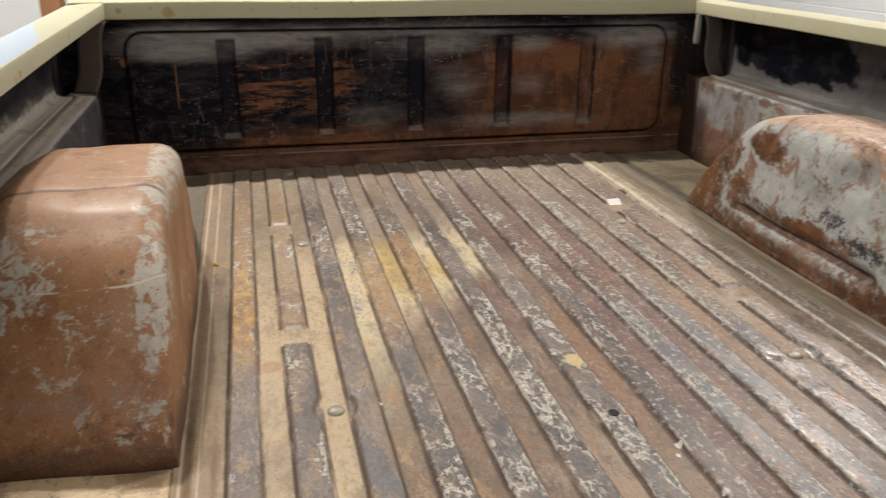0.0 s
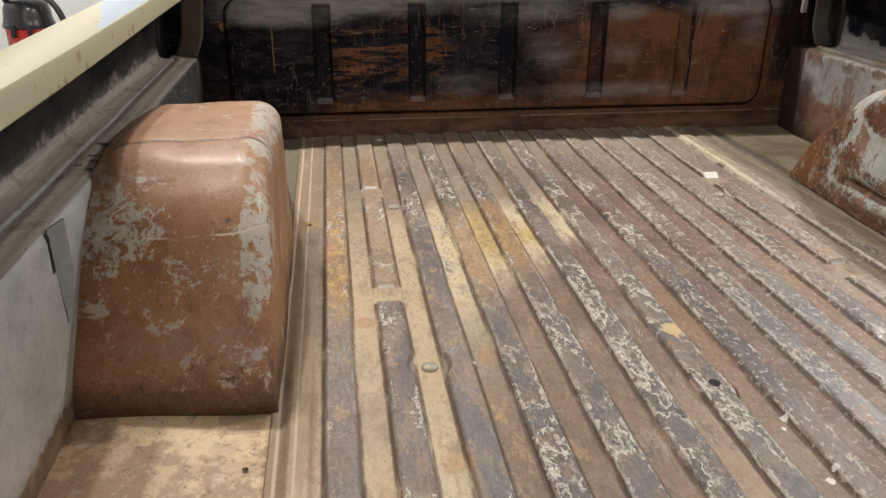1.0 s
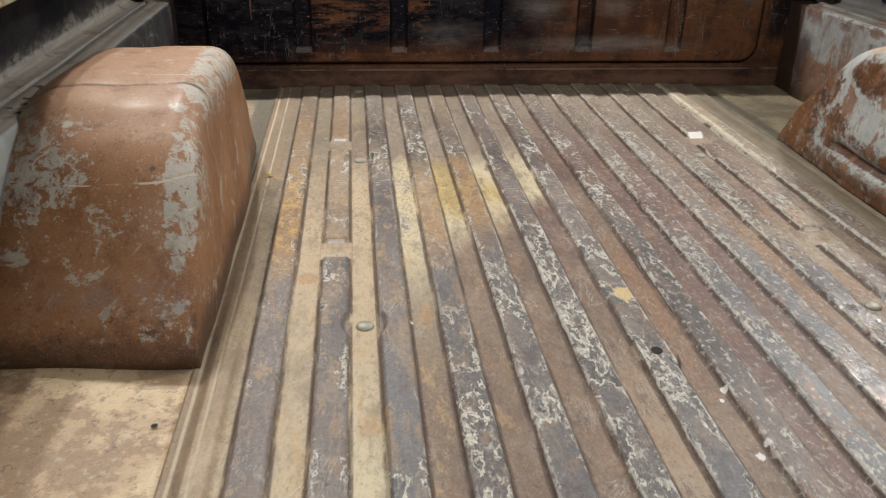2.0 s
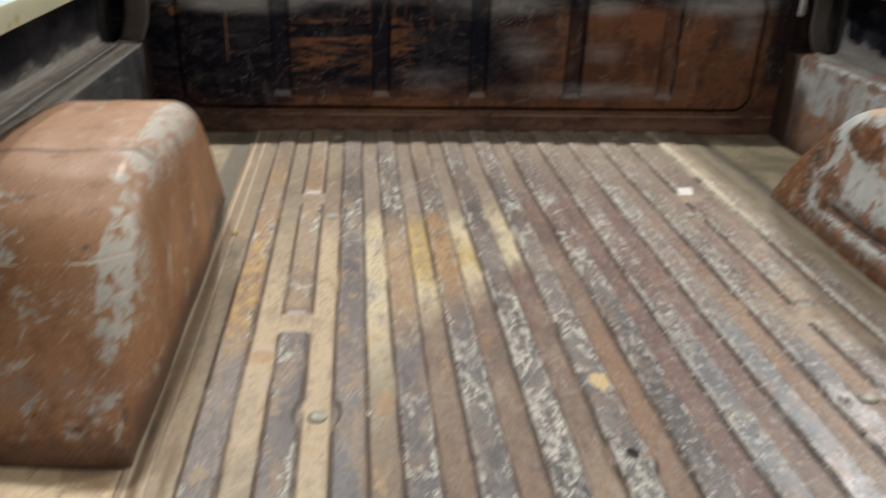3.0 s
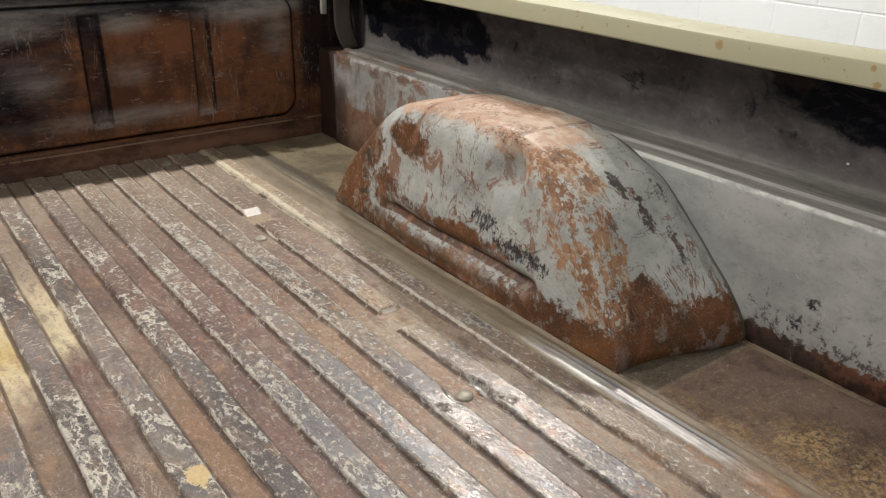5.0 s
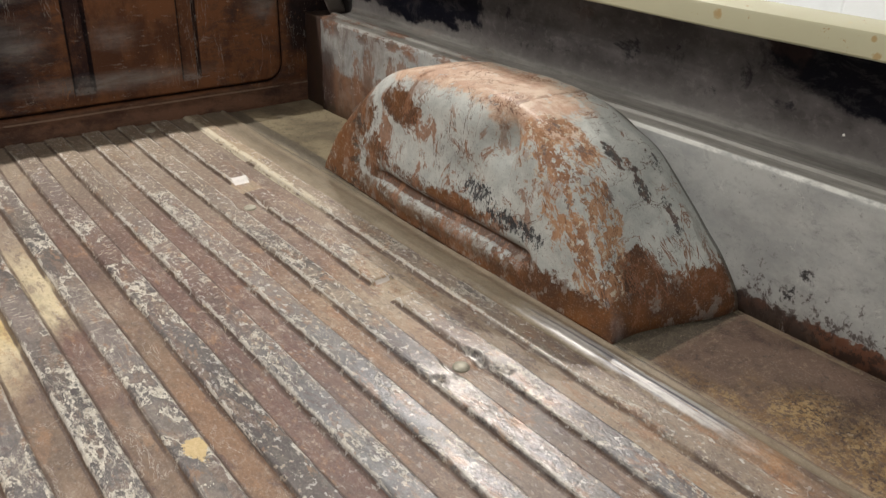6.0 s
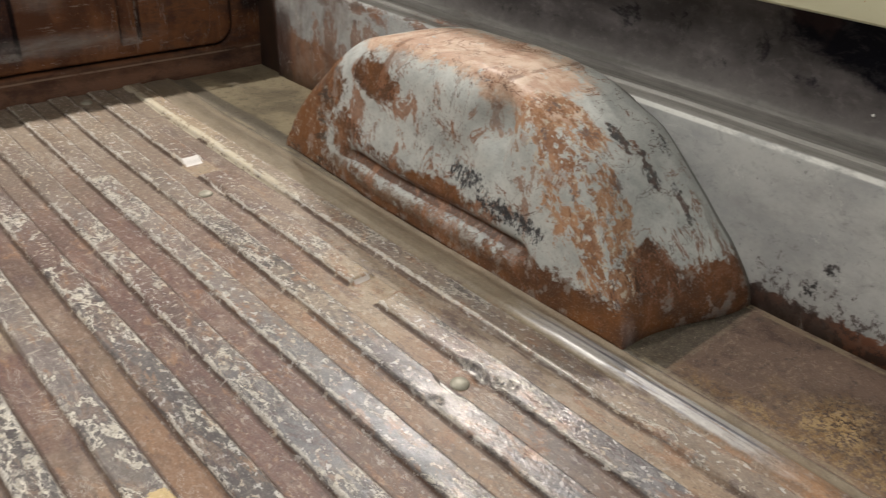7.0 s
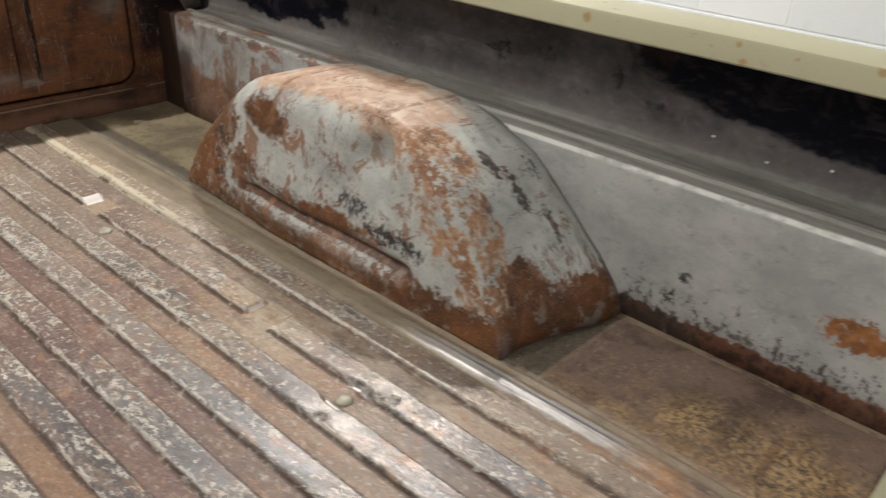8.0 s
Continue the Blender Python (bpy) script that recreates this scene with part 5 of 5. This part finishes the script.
xs = [x / 1000 * 1.0 for x in np.arange(-636.0, 636.5, 2.0)]
floor_panel = part_sheet("floor_panel", sheet("floor_panel", xs, span(Y_END, -0.1, 50) + span(-0.095, 0.42, 130) + span(0.428, 1.458, 120), lambda x, y: (x, y, floor_z(x, y)), "floor", 0.0015, 60), bed, "ribbed steel floor with flaking brown, grey and yellow paint")
for sx, word in ((-1, "tan-brown flat pan beside the ribbed floor"), (1, "dark brown flat pan beside the ribbed floor")):
    edge = 0.636
    part_sheet("floor_pan", sheet("floor_pan", span(edge, 0.985, 44), span(Y_END, 1.458, 100), lambda x, y: (sx * x, y, floor_z(sx * 0.636, y) * (1 - smooth01(0.636, 0.65, x)) + smooth01(0.636, 0.65, x) * (-0.0095 + lump(sx * x, y, 5, 0.2, 0.002))), "pan", 0.0015, 40, sx < 0), bed, word)

dome = [(0.0135, -0.004), (0.0135, 0.001), (0.0125, 0.0028), (0.0095, 0.0046), (0.005, 0.0056), (0.0012, 0.0059)]
for bx, by in BOLTS:
    part("carriage_bolt", lathe("carriage_bolt", dome, "bolt", 20, (bx, by, floor_z(bx, by))), floor_panel, "domed zinc bolt head")
# a flat dark disc stands for the open drain hole
for bx, by in DRAINS:
    bz = floor_z(bx, by)
    part("drain_hole", lathe("drain_hole", [(0.0085, bz + 0.0012), (0.0015, bz + 0.0009)], "hole", 20, (bx, by, 0)), floor_panel, "dark open drain hole")


# a smaller dark disc stands for a hole in the pan
part("pan_hole", lathe("pan_hole", [(0.004, -0.0065), (0.001, -0.0066)], "hole", 14, (-0.66, -0.117, 0)), bed, "small dark hole in the floor pan")
crumb = bmesh.new()
bmesh.ops.create_icosphere(crumb, subdivisions=2, radius=0.006)
for v in crumb.verts:
    v.co *= 1 + 0.9 * noise.noise(v.co * 140)
    v.co.z *= 0.6
crumb_ob = new("dirt_crumb", from_bm("dirt_crumb", crumb, "crumb", 0))
crumb_ob.location = (-0.598, 0.713, floor_z(-0.598, 0.713) + 0.004)
tagged(crumb_ob, "small golden-brown crumb of dirt on the ribbed floor", "debris")

# ---- wheel wells ----
RISE = [(-0.03, 0.0), (-0.022, 0.03), (0.0, 0.068), (0.05, 0.128), (0.09, 0.176), (0.13, 0.219), (0.17, 0.252), (0.21, 0.272), (0.26, 0.293), (0.34, 0.306), (0.44, 0.309),
        (0.53, 0.307), (0.6, 0.301), (0.66, 0.288), (0.72, 0.266), (0.79, 0.216), (0.855, 0.15), (0.895, 0.086), (0.917, 0.03), (0.924, 0.0)]


def rise(y):
    """The well's height along its length: a smooth curve through RISE."""
    if y <= RISE[0][0] or y >= RISE[-1][0]:
        return 0.0
    k = max(i for i, (a, _) in enumerate(RISE) if a <= y)
    k = min(k, len(RISE) - 2)

    def slope(i):
        lo, hi = RISE[max(i - 1, 0)], RISE[min(i + 1, len(RISE) - 1)]
        return (hi[1] - lo[1]) / (hi[0] - lo[0])

    (a, za), (b, zb) = RISE[k], RISE[k + 1]
    d, t = b - a, (y - a) / (b - a)
    return max(0.0, (2 * t ** 3 - 3 * t * t + 1) * za + (t ** 3 - 2 * t * t + t) * d * slope(k) + (3 * t * t - 2 * t ** 3) * zb + (t ** 3 - t * t) * d * slope(k + 1))


def well_at(sx, y0, q):
    """q: 0 at the inner foot, 1 where the crown meets the bedside."""
    y = y0
    h = rise(y) + 0.0001
    inner = (0.634 if sx > 0 else 0.627) + 0.022 * smooth01(0.5, 0.92, y)
    r = min((0.055 if sx > 0 else 0.042) + 0.03 * smooth01(0.6, 0.85, y), (0.3 + 0.12 * smooth01(0.6, 0.85, y)) * h)
    flat = 0.902 - inner
    lengths = [h - r, r * math.pi / 2, flat - r]
    s = q * sum(lengths)
    draft = 0.012 if sx > 0 else 0.005
    if s < lengths[0]:
        x, z = inner + draft * s / max(h, 0.05), s
    elif s < lengths[0] + lengths[1]:
        a = (s - lengths[0]) / r
        x, z = inner + draft * (h - r) / max(h, 0.05) + r - r * math.cos(a), h - r + r * math.sin(a)
    else:
        f = (s - lengths[0] - lengths[1]) / lengths[2]
        x0 = inner + draft * (h - r) / max(h, 0.05) + r
        x, z = x0 + f * (0.902 - x0), h - 0.006 * f ** 4 * (h / 0.29)
    z -= 0.018 * (h / 0.3) * smooth01(0.85, 0.902, x) ** 1.5
    # the rear face stands square to the side: its inner edge leans forward a little
    if sx > 0:
        y = y + smooth01(0.16, -0.03, y) * (0.036 * smooth01(0.9, 0.66, x) - 0.02 * smooth01(0.68, 0.9, x))
    else:
        out = smooth01(0.66, 0.9, x)
        y = y + 0.034 * (1 - out) * smooth01(0.16, -0.03, y) + out * (0.034 * smooth01(0.16, -0.03, y) * (1 - out) + 0.052 * smooth01(0.45, 0.12, y) * out + 0.03 * (1 - out) * smooth01(0.3, 0.0, y))
    x += lump(x * sx, y, z, 0.11, 0.0035)
    z += (lump(x * sx, y, z + 4, 0.13, 0.004) + lump(x * sx, y, z + 9, 0.06, 0.0022)) * smooth01(0.0, 0.1, z)
    if sx > 0:
        x += (lump(y, z, 21, 0.075, 0.0045) + lump(y, z, 23, 0.035, 0.0016)) * smooth01(0.08, 0.13, z) * smooth01(0.76, 0.66, x)
        # long pressed groove low on the inner face, and a dent under the crown
        g = smooth01(0.19, 0.23, y) * smooth01(0.7, 0.655, y)
        if x < 0.66:
            x += g * (0.021 * math.exp(-(((z - 0.066) / 0.0145) ** 2)) - 0.005 * math.exp(-(((z - 0.036) / 0.014) ** 2)))
        dent = math.exp(-(((y - 0.31) / 0.036) ** 2) - (((z - 0.252) / 0.04) ** 2)) * smooth01(0.74, 0.66, x)
        x, z = x + 0.034 * dent, z - 0.014 * dent
        crease = math.exp(-abs(y - 0.295 - 0.25 * (z - 0.22)) / 0.011) * smooth01(0.15, 0.2, z) * smooth01(0.31, 0.27, z) * smooth01(0.72, 0.66, x)
        x += 0.016 * crease
        x += 0.009 * math.exp(-(((y - 0.4) / 0.05) ** 2) - (((z - 0.16) / 0.035) ** 2)) * smooth01(0.7, 0.65, x)
    fold = math.exp(-(((y - 0.325) / 0.008) ** 2)) + 0.8 * math.exp(-(((y - (0.57 + 0.1 * (x - 0.64))) / 0.009) ** 2))
    z -= (0.0014 if sx > 0 else 0.0017) * fold * smooth01(0.22, 0.26, z)
    return sx * x, y, z - 0.009


ys_well = [-0.03 + 0.95 * i / 199 for i in range(200)]
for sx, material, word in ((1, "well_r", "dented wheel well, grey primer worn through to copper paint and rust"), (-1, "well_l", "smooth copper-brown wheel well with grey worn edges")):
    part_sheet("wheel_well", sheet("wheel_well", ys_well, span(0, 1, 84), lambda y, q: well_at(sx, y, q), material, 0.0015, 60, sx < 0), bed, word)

# ---- bedsides: lower panel, ledge and recessed upper panel in one pressing ----
SIDE = [(0.9, -0.02), (0.899, 0.05), (0.897, 0.12), (0.897, 0.2), (0.897, 0.243), (0.8985, 0.2495), (0.902, 0.2545), (0.908, 0.257), (0.918, 0.2575), (0.93, 0.2575), (0.933, 0.263),
        (0.944, 0.263), (0.947, 0.257), (0.952, 0.256), (0.9525, 0.226), (0.959, 0.226), (0.9605, 0.257), (0.975, 0.256), (0.99, 0.258), (0.998, 0.262), (1.002, 0.272), (1.003, 0.3), (1.0, 0.36), (0.995, 0.42), (0.99, 0.455)]


def side_at(sx, y, i):
    a, b = SIDE[i]
    wave = (lump(y, b, sx * 5, 0.3, 0.003) + lump(y, b, sx * 8, 0.09, 0.0012)) * smooth01(0, 0.08, b)
    if sx < 0:
        b = min(b, 0.436)
        b = 0.257 + (b - 0.257) * 0.25 if 0.925 < a < 0.949 and b > 0.24 else b
        b = 0.2505 if 0.9522 < a < 0.9595 else b
    return sx * (a + wave * (1 if b < 0.25 or b > 0.27 else 0.3)), y, b + (lump(y, 0, sx * 9, 0.3, 0.002) if b > 0.2 else 0)


SIDES = {}
for sx, word in ((1, "bedside panel in scuffed grey primer above a rusty foot"), (-1, "bedside panel in dull grey and brown with rust holes along its ledge")):
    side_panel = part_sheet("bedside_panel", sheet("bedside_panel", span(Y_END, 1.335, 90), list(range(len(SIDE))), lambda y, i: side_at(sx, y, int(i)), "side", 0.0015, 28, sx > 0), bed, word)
    SIDES[sx] = side_panel
    # closing face at the front end of the boxed lower panel, and the upper panel going on to the corner
    part("end_plate", from_bm("end_plate", box_bm(*sorted((sx * 0.898, sx * 1.0)), 1.3335, 1.337, -0.01, 0.2555), "side"), bed)
    part_sheet("corner_panel", sheet("corner_panel", span(1.335, 1.46, 6), span(-0.01, 0.45, 10), lambda y, z: (sx * (1.0 - 0.008 * smooth01(0.3, 0.45, z)), y, z), "post", 0.0015, 40, sx > 0), bed)

    # curved corner bracket standing on the ledge
    def bracket(u, v, sx=sx):
        lean = 0.006 * math.sin(v * 6.0) - 0.05 * (1 - v)
        x_in = (0.852 if sx < 0 else 0.895) - lean
        return sx * (x_in + u * 0.062), 1.36 + 0.012 * u + 0.006 * math.sin(v * 5), 0.256 + v * 0.192

    part_sheet("corner_bracket", sheet("corner_bracket", span(0, 1, 8), span(0, 1, 16), bracket, "bracket", 0.002, 50, sx < 0), bed, "curved dusty black corner bracket")
    # added block fills the corner recess in its dark rusty brown
    part("corner_post", from_bm("corner_post", box_bm(*sorted((sx * 0.908, sx * 0.985)), 1.3385, 1.4465, -0.012, 0.25, 0.006), "rusty_dark"), bed, "dark rusty block filling the corner recess")

# added strip whose pale paint stands for the highlight on the bracket's edge
edge_bm = box_bm(0.897, 0.915, 1.395, 1.408, 0.352, 0.444, 0.005, 3)
part("bracket_edge", from_bm("bracket_edge", edge_bm, "pale_edge"), bed, "rolled bracket edge with its highlight painted pale grey")

tab_bm = bmesh.new()
tab_pts = [(-0.8965, 0.048, 0.258), (-0.879, 0.066, 0.266), (-0.8815, 0.073, 0.19), (-0.893, 0.068, 0.122), (-0.8965, 0.062, 0.118)]
tab_front = [tab_bm.verts.new(p) for p in tab_pts]
tab_back = [tab_bm.verts.new((x - 0.0035, y + 0.0035, z)) for x, y, z in tab_pts]
tab_bm.faces.new(tab_front)
tab_bm.faces.new(tab_back[::-1])
for k in range(5):
    tab_bm.faces.new((tab_front[k], tab_back[k], tab_back[(k + 1) % 5], tab_front[(k + 1) % 5]))
bmesh.ops.recalc_face_normals(tab_bm, faces=tab_bm.faces[:])
part("tab", from_bm("tab", tab_bm, "primer", 0), SIDES[-1], "bent bare steel tab on the bedside")
# thin near-black block stands in for the dark gap
notch = prism("notch", [(-0.9, 0.252), (-0.8957, 0.249), (-0.8957, 0.2), (-0.9, 0.195)], [0.044, 0.05], "hole")
part("notch", notch, SIDES[-1], "dark gap behind the steel tab")

# pinholes that let light through, put in as small white heads
for ry, rz in ((-0.103, 0.305), (-0.195, 0.289), (-0.289, 0.304)):
    head = lathe("light_dot", [(0.0022, -0.001), (0.002, 0.001), (0.0008, 0.0016)], "white", 12)
    light_dot = part("light_dot", head, SIDES[1], "tiny white dot for light through a pinhole")
    light_dot.matrix_local = pose(1.0005, ry, rz, 0, -90, 0)

# ---- front panel ----
RIBS = [-0.557, -0.279, -0.002, 0.277, 0.557]


def round_box(x, z):
    """How far (x, z) lies outside the pressed field, with rounded corners."""
    cx, cz, hx, hz, r = 0.0, 0.2335, 0.832, 0.1715, 0.055
    dx, dz = abs(x - cx) - hx + r, abs(z - cz) - hz + r
    return math.hypot(max(dx, 0), max(dz, 0)) + min(max(dx, dz), 0) - r


def front_at(x, z):
    d = round_box(x, z)
    y = 1.452 - 0.005 * smooth01(0.0, -0.012, d) + 0.014 * math.exp(-((d / 0.0036) ** 2))
    for rx in RIBS:
        w = smooth01(0.026, 0.02, abs(x - rx)) * smooth01(0.098, 0.106, z) * smooth01(0.384, 0.376, z)
        y += 0.013 * w
    y += 0.007 * math.exp(-(((z - 0.422) / 0.006) ** 2)) - 0.01 * smooth01(0.03, 0.0, z) + 0.002 * smooth01(0.05, 0.03, z)
    return x, y + lump(x, z, 7, 0.22, 0.004), z


zs = [-0.012 + 0.4635 * i / 139 for i in range(140)]
part_sheet("front_panel", sheet("front_panel", [x / 1000 for x in np.arange(-1000.0, 1001.0, 5.0)], zs, front_at, "front", 0.0015, 50), bed, "pressed front panel, black paint worn to brown rust with five upright ribs")

# ---- cream rails ----
def rail_outline(lip, drop, top, width):
    return [(lip + 0.0025, drop), (lip, drop + 0.003), (lip, top - 0.007), (lip + 0.002, top - 0.002), (lip + 0.007, top), (lip + 0.05, top + 0.002), (lip + 0.098, top + 0.0005), (lip + 0.115, top - 0.006),
            (lip + width, top - 0.03), (lip + width, drop - 0.06), (lip + width - 0.004, drop - 0.06), (lip + width - 0.004, top - 0.034), (lip + 0.11, top - 0.012), (lip + 0.05, top - 0.006), (lip + 0.005, top - 0.008), (lip + 0.004, drop)]


def rail_shift(sx):
    return lambda y: (lump(y, 0, 3 * sx, 0.4, 0.004 if sx > 0 else 0.002), lump(y, 5, sx, 0.5, 0.003 if sx > 0 else 0.0015) + (0.0 if sx > 0 else 0.016 * (y - 0.6)))


part("side_rail", prism("side_rail", rail_outline(0.905, 0.444, 0.483, 0.125), span(Y_END, 1.427, 40), "rail", rail_shift(1)), bed, "cream painted top rail with rust specks")
left_rail = [(-a, b - max(0.0, a - 0.88) * 0.09) for a, b in rail_outline(0.864, 0.4335, 0.4735, 0.15)]
part("side_rail", prism("side_rail", left_rail, span(Y_END, 1.427, 40), "rail", rail_shift(-1)), bed, "cream painted top rail with a pale blue patch")
part("front_rail", prism("front_rail", rail_outline(1.43, 0.443, 0.49, 0.09), span(-0.955, 0.985, 40), "rail", lambda x: (lump(x, 0, 11, 0.4, 0.003), lump(x, 3, 11, 0.5, 0.003)), flat_axis="x"), bed, "cream painted front rail with chipped edges")
part("rear_sill", from_bm("rear_sill", box_bm(-0.99, 0.99, -0.56, -0.508, -0.07, 0.004, 0.006), "rail"), bed, "cream painted sill across the open end")
for sx in (-1, 1):
    outer = [(sx * 1.018, 0.42), (sx * 1.03, 0.3), (sx * 1.05, 0.1), (sx * 1.05, -0.1), (sx * 1.02, -0.3), (sx * 1.015, -0.3), (sx * 1.044, -0.1), (sx * 1.044, 0.1), (sx * 1.024, 0.3), (sx * 1.012, 0.42)]
    part("outer_skin", prism("outer_skin", outer, span(Y_END, 1.46, 8), "rail"), bed)
TYRE = [(0.21, -0.1), (0.29, -0.11), (0.335, -0.105), (0.355, -0.085), (0.36, -0.04), (0.36, 0.04), (0.355, 0.085), (0.335, 0.105), (0.29, 0.11), (0.21, 0.1)]
RIM = [(0.215, -0.1), (0.205, -0.09), (0.19, -0.02), (0.19, 0.05), (0.08, 0.07), (0.06, 0.085), (0.004, 0.086)]
for sx in (-1, 1):
    tyre = part("tyre", lathe("tyre", TYRE, "rubber", 40), bed, "black rubber rear tyre under the bed")
    tyre.matrix_local = pose(sx * 0.8, 0.445, GROUND + 0.36, 0, 90, 0)
    part("rim", lathe("rim", [(r, sx * w) for r, w in RIM], "steel", 32), tyre)
part("axle", from_bm("axle", box_bm(-0.8, 0.8, 0.41, 0.48, -0.425, -0.355, 0.02), "post"), bed)
for bx in (-0.45, 0.45):
    part("leaf_spring", from_bm("leaf_spring", box_bm(bx - 0.03, bx + 0.03, -0.05, 0.94, -0.36, -0.33, 0.004), "post"), bed)
    part("spring_hanger", from_bm("spring_hanger", box_bm(bx - 0.02, bx + 0.02, 0.4, 0.49, -0.34, -0.15, 0.004), "post"), bed)
    part("frame_rail", from_bm("frame_rail", box_bm(bx - 0.04, bx + 0.04, Y_END, 1.46, -0.16, -0.02, 0.004), "post"), bed)
part("cross_sill", from_bm("cross_sill", box_bm(-0.98, 0.98, -0.5, -0.42, -0.2, -0.16, 0.004), "post"), bed)

# ---- lamps ----
for lx, ly, watts in LAMPS:
    lamp = empty("ceiling_lamp", (lx, ly, CEIL), "unseen twin-head white LED lamp on the garage ceiling", "ceiling lamp", "ceiling lamps")
    part("mount", from_bm("mount", box_bm(-0.19, 0.19, -0.04, 0.04, -0.025, -0.002, 0.006), "lens"), lamp)
    for sx in (-1, 1):
        part("lamp_head", lathe("lamp_head", [(0.02, -0.024), (0.05, -0.03), (0.066, -0.045), (0.068, -0.068), (0.062, -0.07), (0.06, -0.06), (0.002, -0.058)], "lens", 28, (sx * 0.145, 0, 0)), lamp)
# housings for the added fill panels
for lx, ly, watts in FILL_PANELS:
    lamp = empty("fill_panel", (lx, ly, CEIL), "unseen white fill panel added on the garage ceiling", "ceiling lamp", "panel lamps")
    part("panel_frame", from_bm("panel_frame", box_bm(-1.23, 1.23, -0.63, 0.63, -0.05, -0.002, 0.008), "lens"), lamp)

# ---- wet and dry vacuum by the far wall ----
vac = empty("shop_vacuum", (-2.83, 5.7, GROUND), "red and black shop vacuum with a grey hose on the floor", "vacuum cleaner")
part("drum", lathe("drum", [(0.12, 0.08), (0.155, 0.085), (0.165, 0.12), (0.172, 0.525), (0.176, 0.53), (0.176, 0.545), (0.1, 0.545)], "red", 40), vac, "red plastic drum")
part("lid", lathe("lid", [(0.1, 0.546), (0.185, 0.546), (0.188, 0.565), (0.18, 0.585), (0.172, 0.62), (0.165, 0.68), (0.15, 0.72), (0.12, 0.745), (0.06, 0.758), (0.003, 0.76)], "black", 40), vac, "domed black motor lid")
part("handle", from_bm("handle", box_bm(-0.08, 0.08, -0.02, 0.02, 0.75, 0.785, 0.012), "black"), vac)
for sx in (-1, 1):
    part("latch", from_bm("latch", box_bm(sx * 0.06 - 0.018, sx * 0.06 + 0.018, -0.195, -0.17, 0.485, 0.58, 0.006), "black"), vac)
for k in range(4):
    a = math.pi / 4 + k * math.pi / 2
    part("caster", lathe("caster", [(0.01, 0.0), (0.03, 0.004), (0.034, 0.03), (0.03, 0.055), (0.012, 0.06), (0.012, 0.09)], "black", 16, (0.13 * math.cos(a), 0.13 * math.sin(a), 0)), vac)


def tube(name, pts, radius, material, ripple=0.0, per=12):
    verts, faces, seg = [], [], 12
    path = []
    for i in range(len(pts) - 1):
        p0, p1, p2, p3 = (Vector(pts[max(0, min(len(pts) - 1, i + k))]) for k in (-1, 0, 1, 2))
        for s in range(per):
            t = s / per
            path.append(0.5 * (2 * p1 + (p2 - p0) * t + (2 * p0 - 5 * p1 + 4 * p2 - p3) * t * t + (3 * p1 - p0 - 3 * p2 + p3) * t ** 3))
    path.append(Vector(pts[-1]))
    for i, p in enumerate(path):
        along = (path[min(i + 1, len(path) - 1)] - path[max(i - 1, 0)]).normalized()
        side = along.cross(Vector((0.3, 0.9, 0.2))).normalized()
        up = side.cross(along)
        r = radius * (1 + ripple * (i % 2))
        verts += [tuple(p + r * (math.cos(2 * math.pi * k / seg) * side + math.sin(2 * math.pi * k / seg) * up)) for k in range(seg)]
    for i in range(len(path) - 1):
        faces += [(i * seg + k, i * seg + (k + 1) % seg, (i + 1) * seg + (k + 1) % seg, (i + 1) * seg + k) for k in range(seg)]
    faces += [list(range(seg))[::-1], [(len(path) - 1) * seg + k for k in range(seg)]]
    return mesh_of(name, verts, faces, material, 50)


part("hose", tube("hose", [(-0.12, -0.05, 0.74), (-0.1, -0.1, 0.8), (0.0, -0.14, 0.825), (0.15, -0.14, 0.8), (0.28, -0.14, 0.66), (0.34, -0.12, 0.3), (0.3, -0.1, 0.06), (0.1, -0.3, 0.03)], 0.022, "rubber", 0.08, 14), vac, "grey ribbed hose")
carton = empty("cardboard_box", (-1.72, 4.9, GROUND), "orange-brown cardboard box standing on the garage floor", "box")
part("carton_body", from_bm("carton_body", box_bm(-0.06, 0.06, -0.1, 0.1, 0, 1.06, 0.004), "orange"), carton)

# ---- blocks of the east wall ----
block_mesh = from_bm("block", box_bm(-0.003, 0.02, -0.1975, 0.1975, -0.0975, 0.0975, 0.003, 1), "block", 0)
for row in range(14):
    for col in range(20):
        y, z = -2.4 + 0.4 * col + (0.2 if row % 2 else 0.0), -0.64 + 0.2 * row
        if z < CEIL - 0.1:
            ob = new("block", block_mesh)
            ob.parent = wall_east
            ob.location = (XR, y, z)
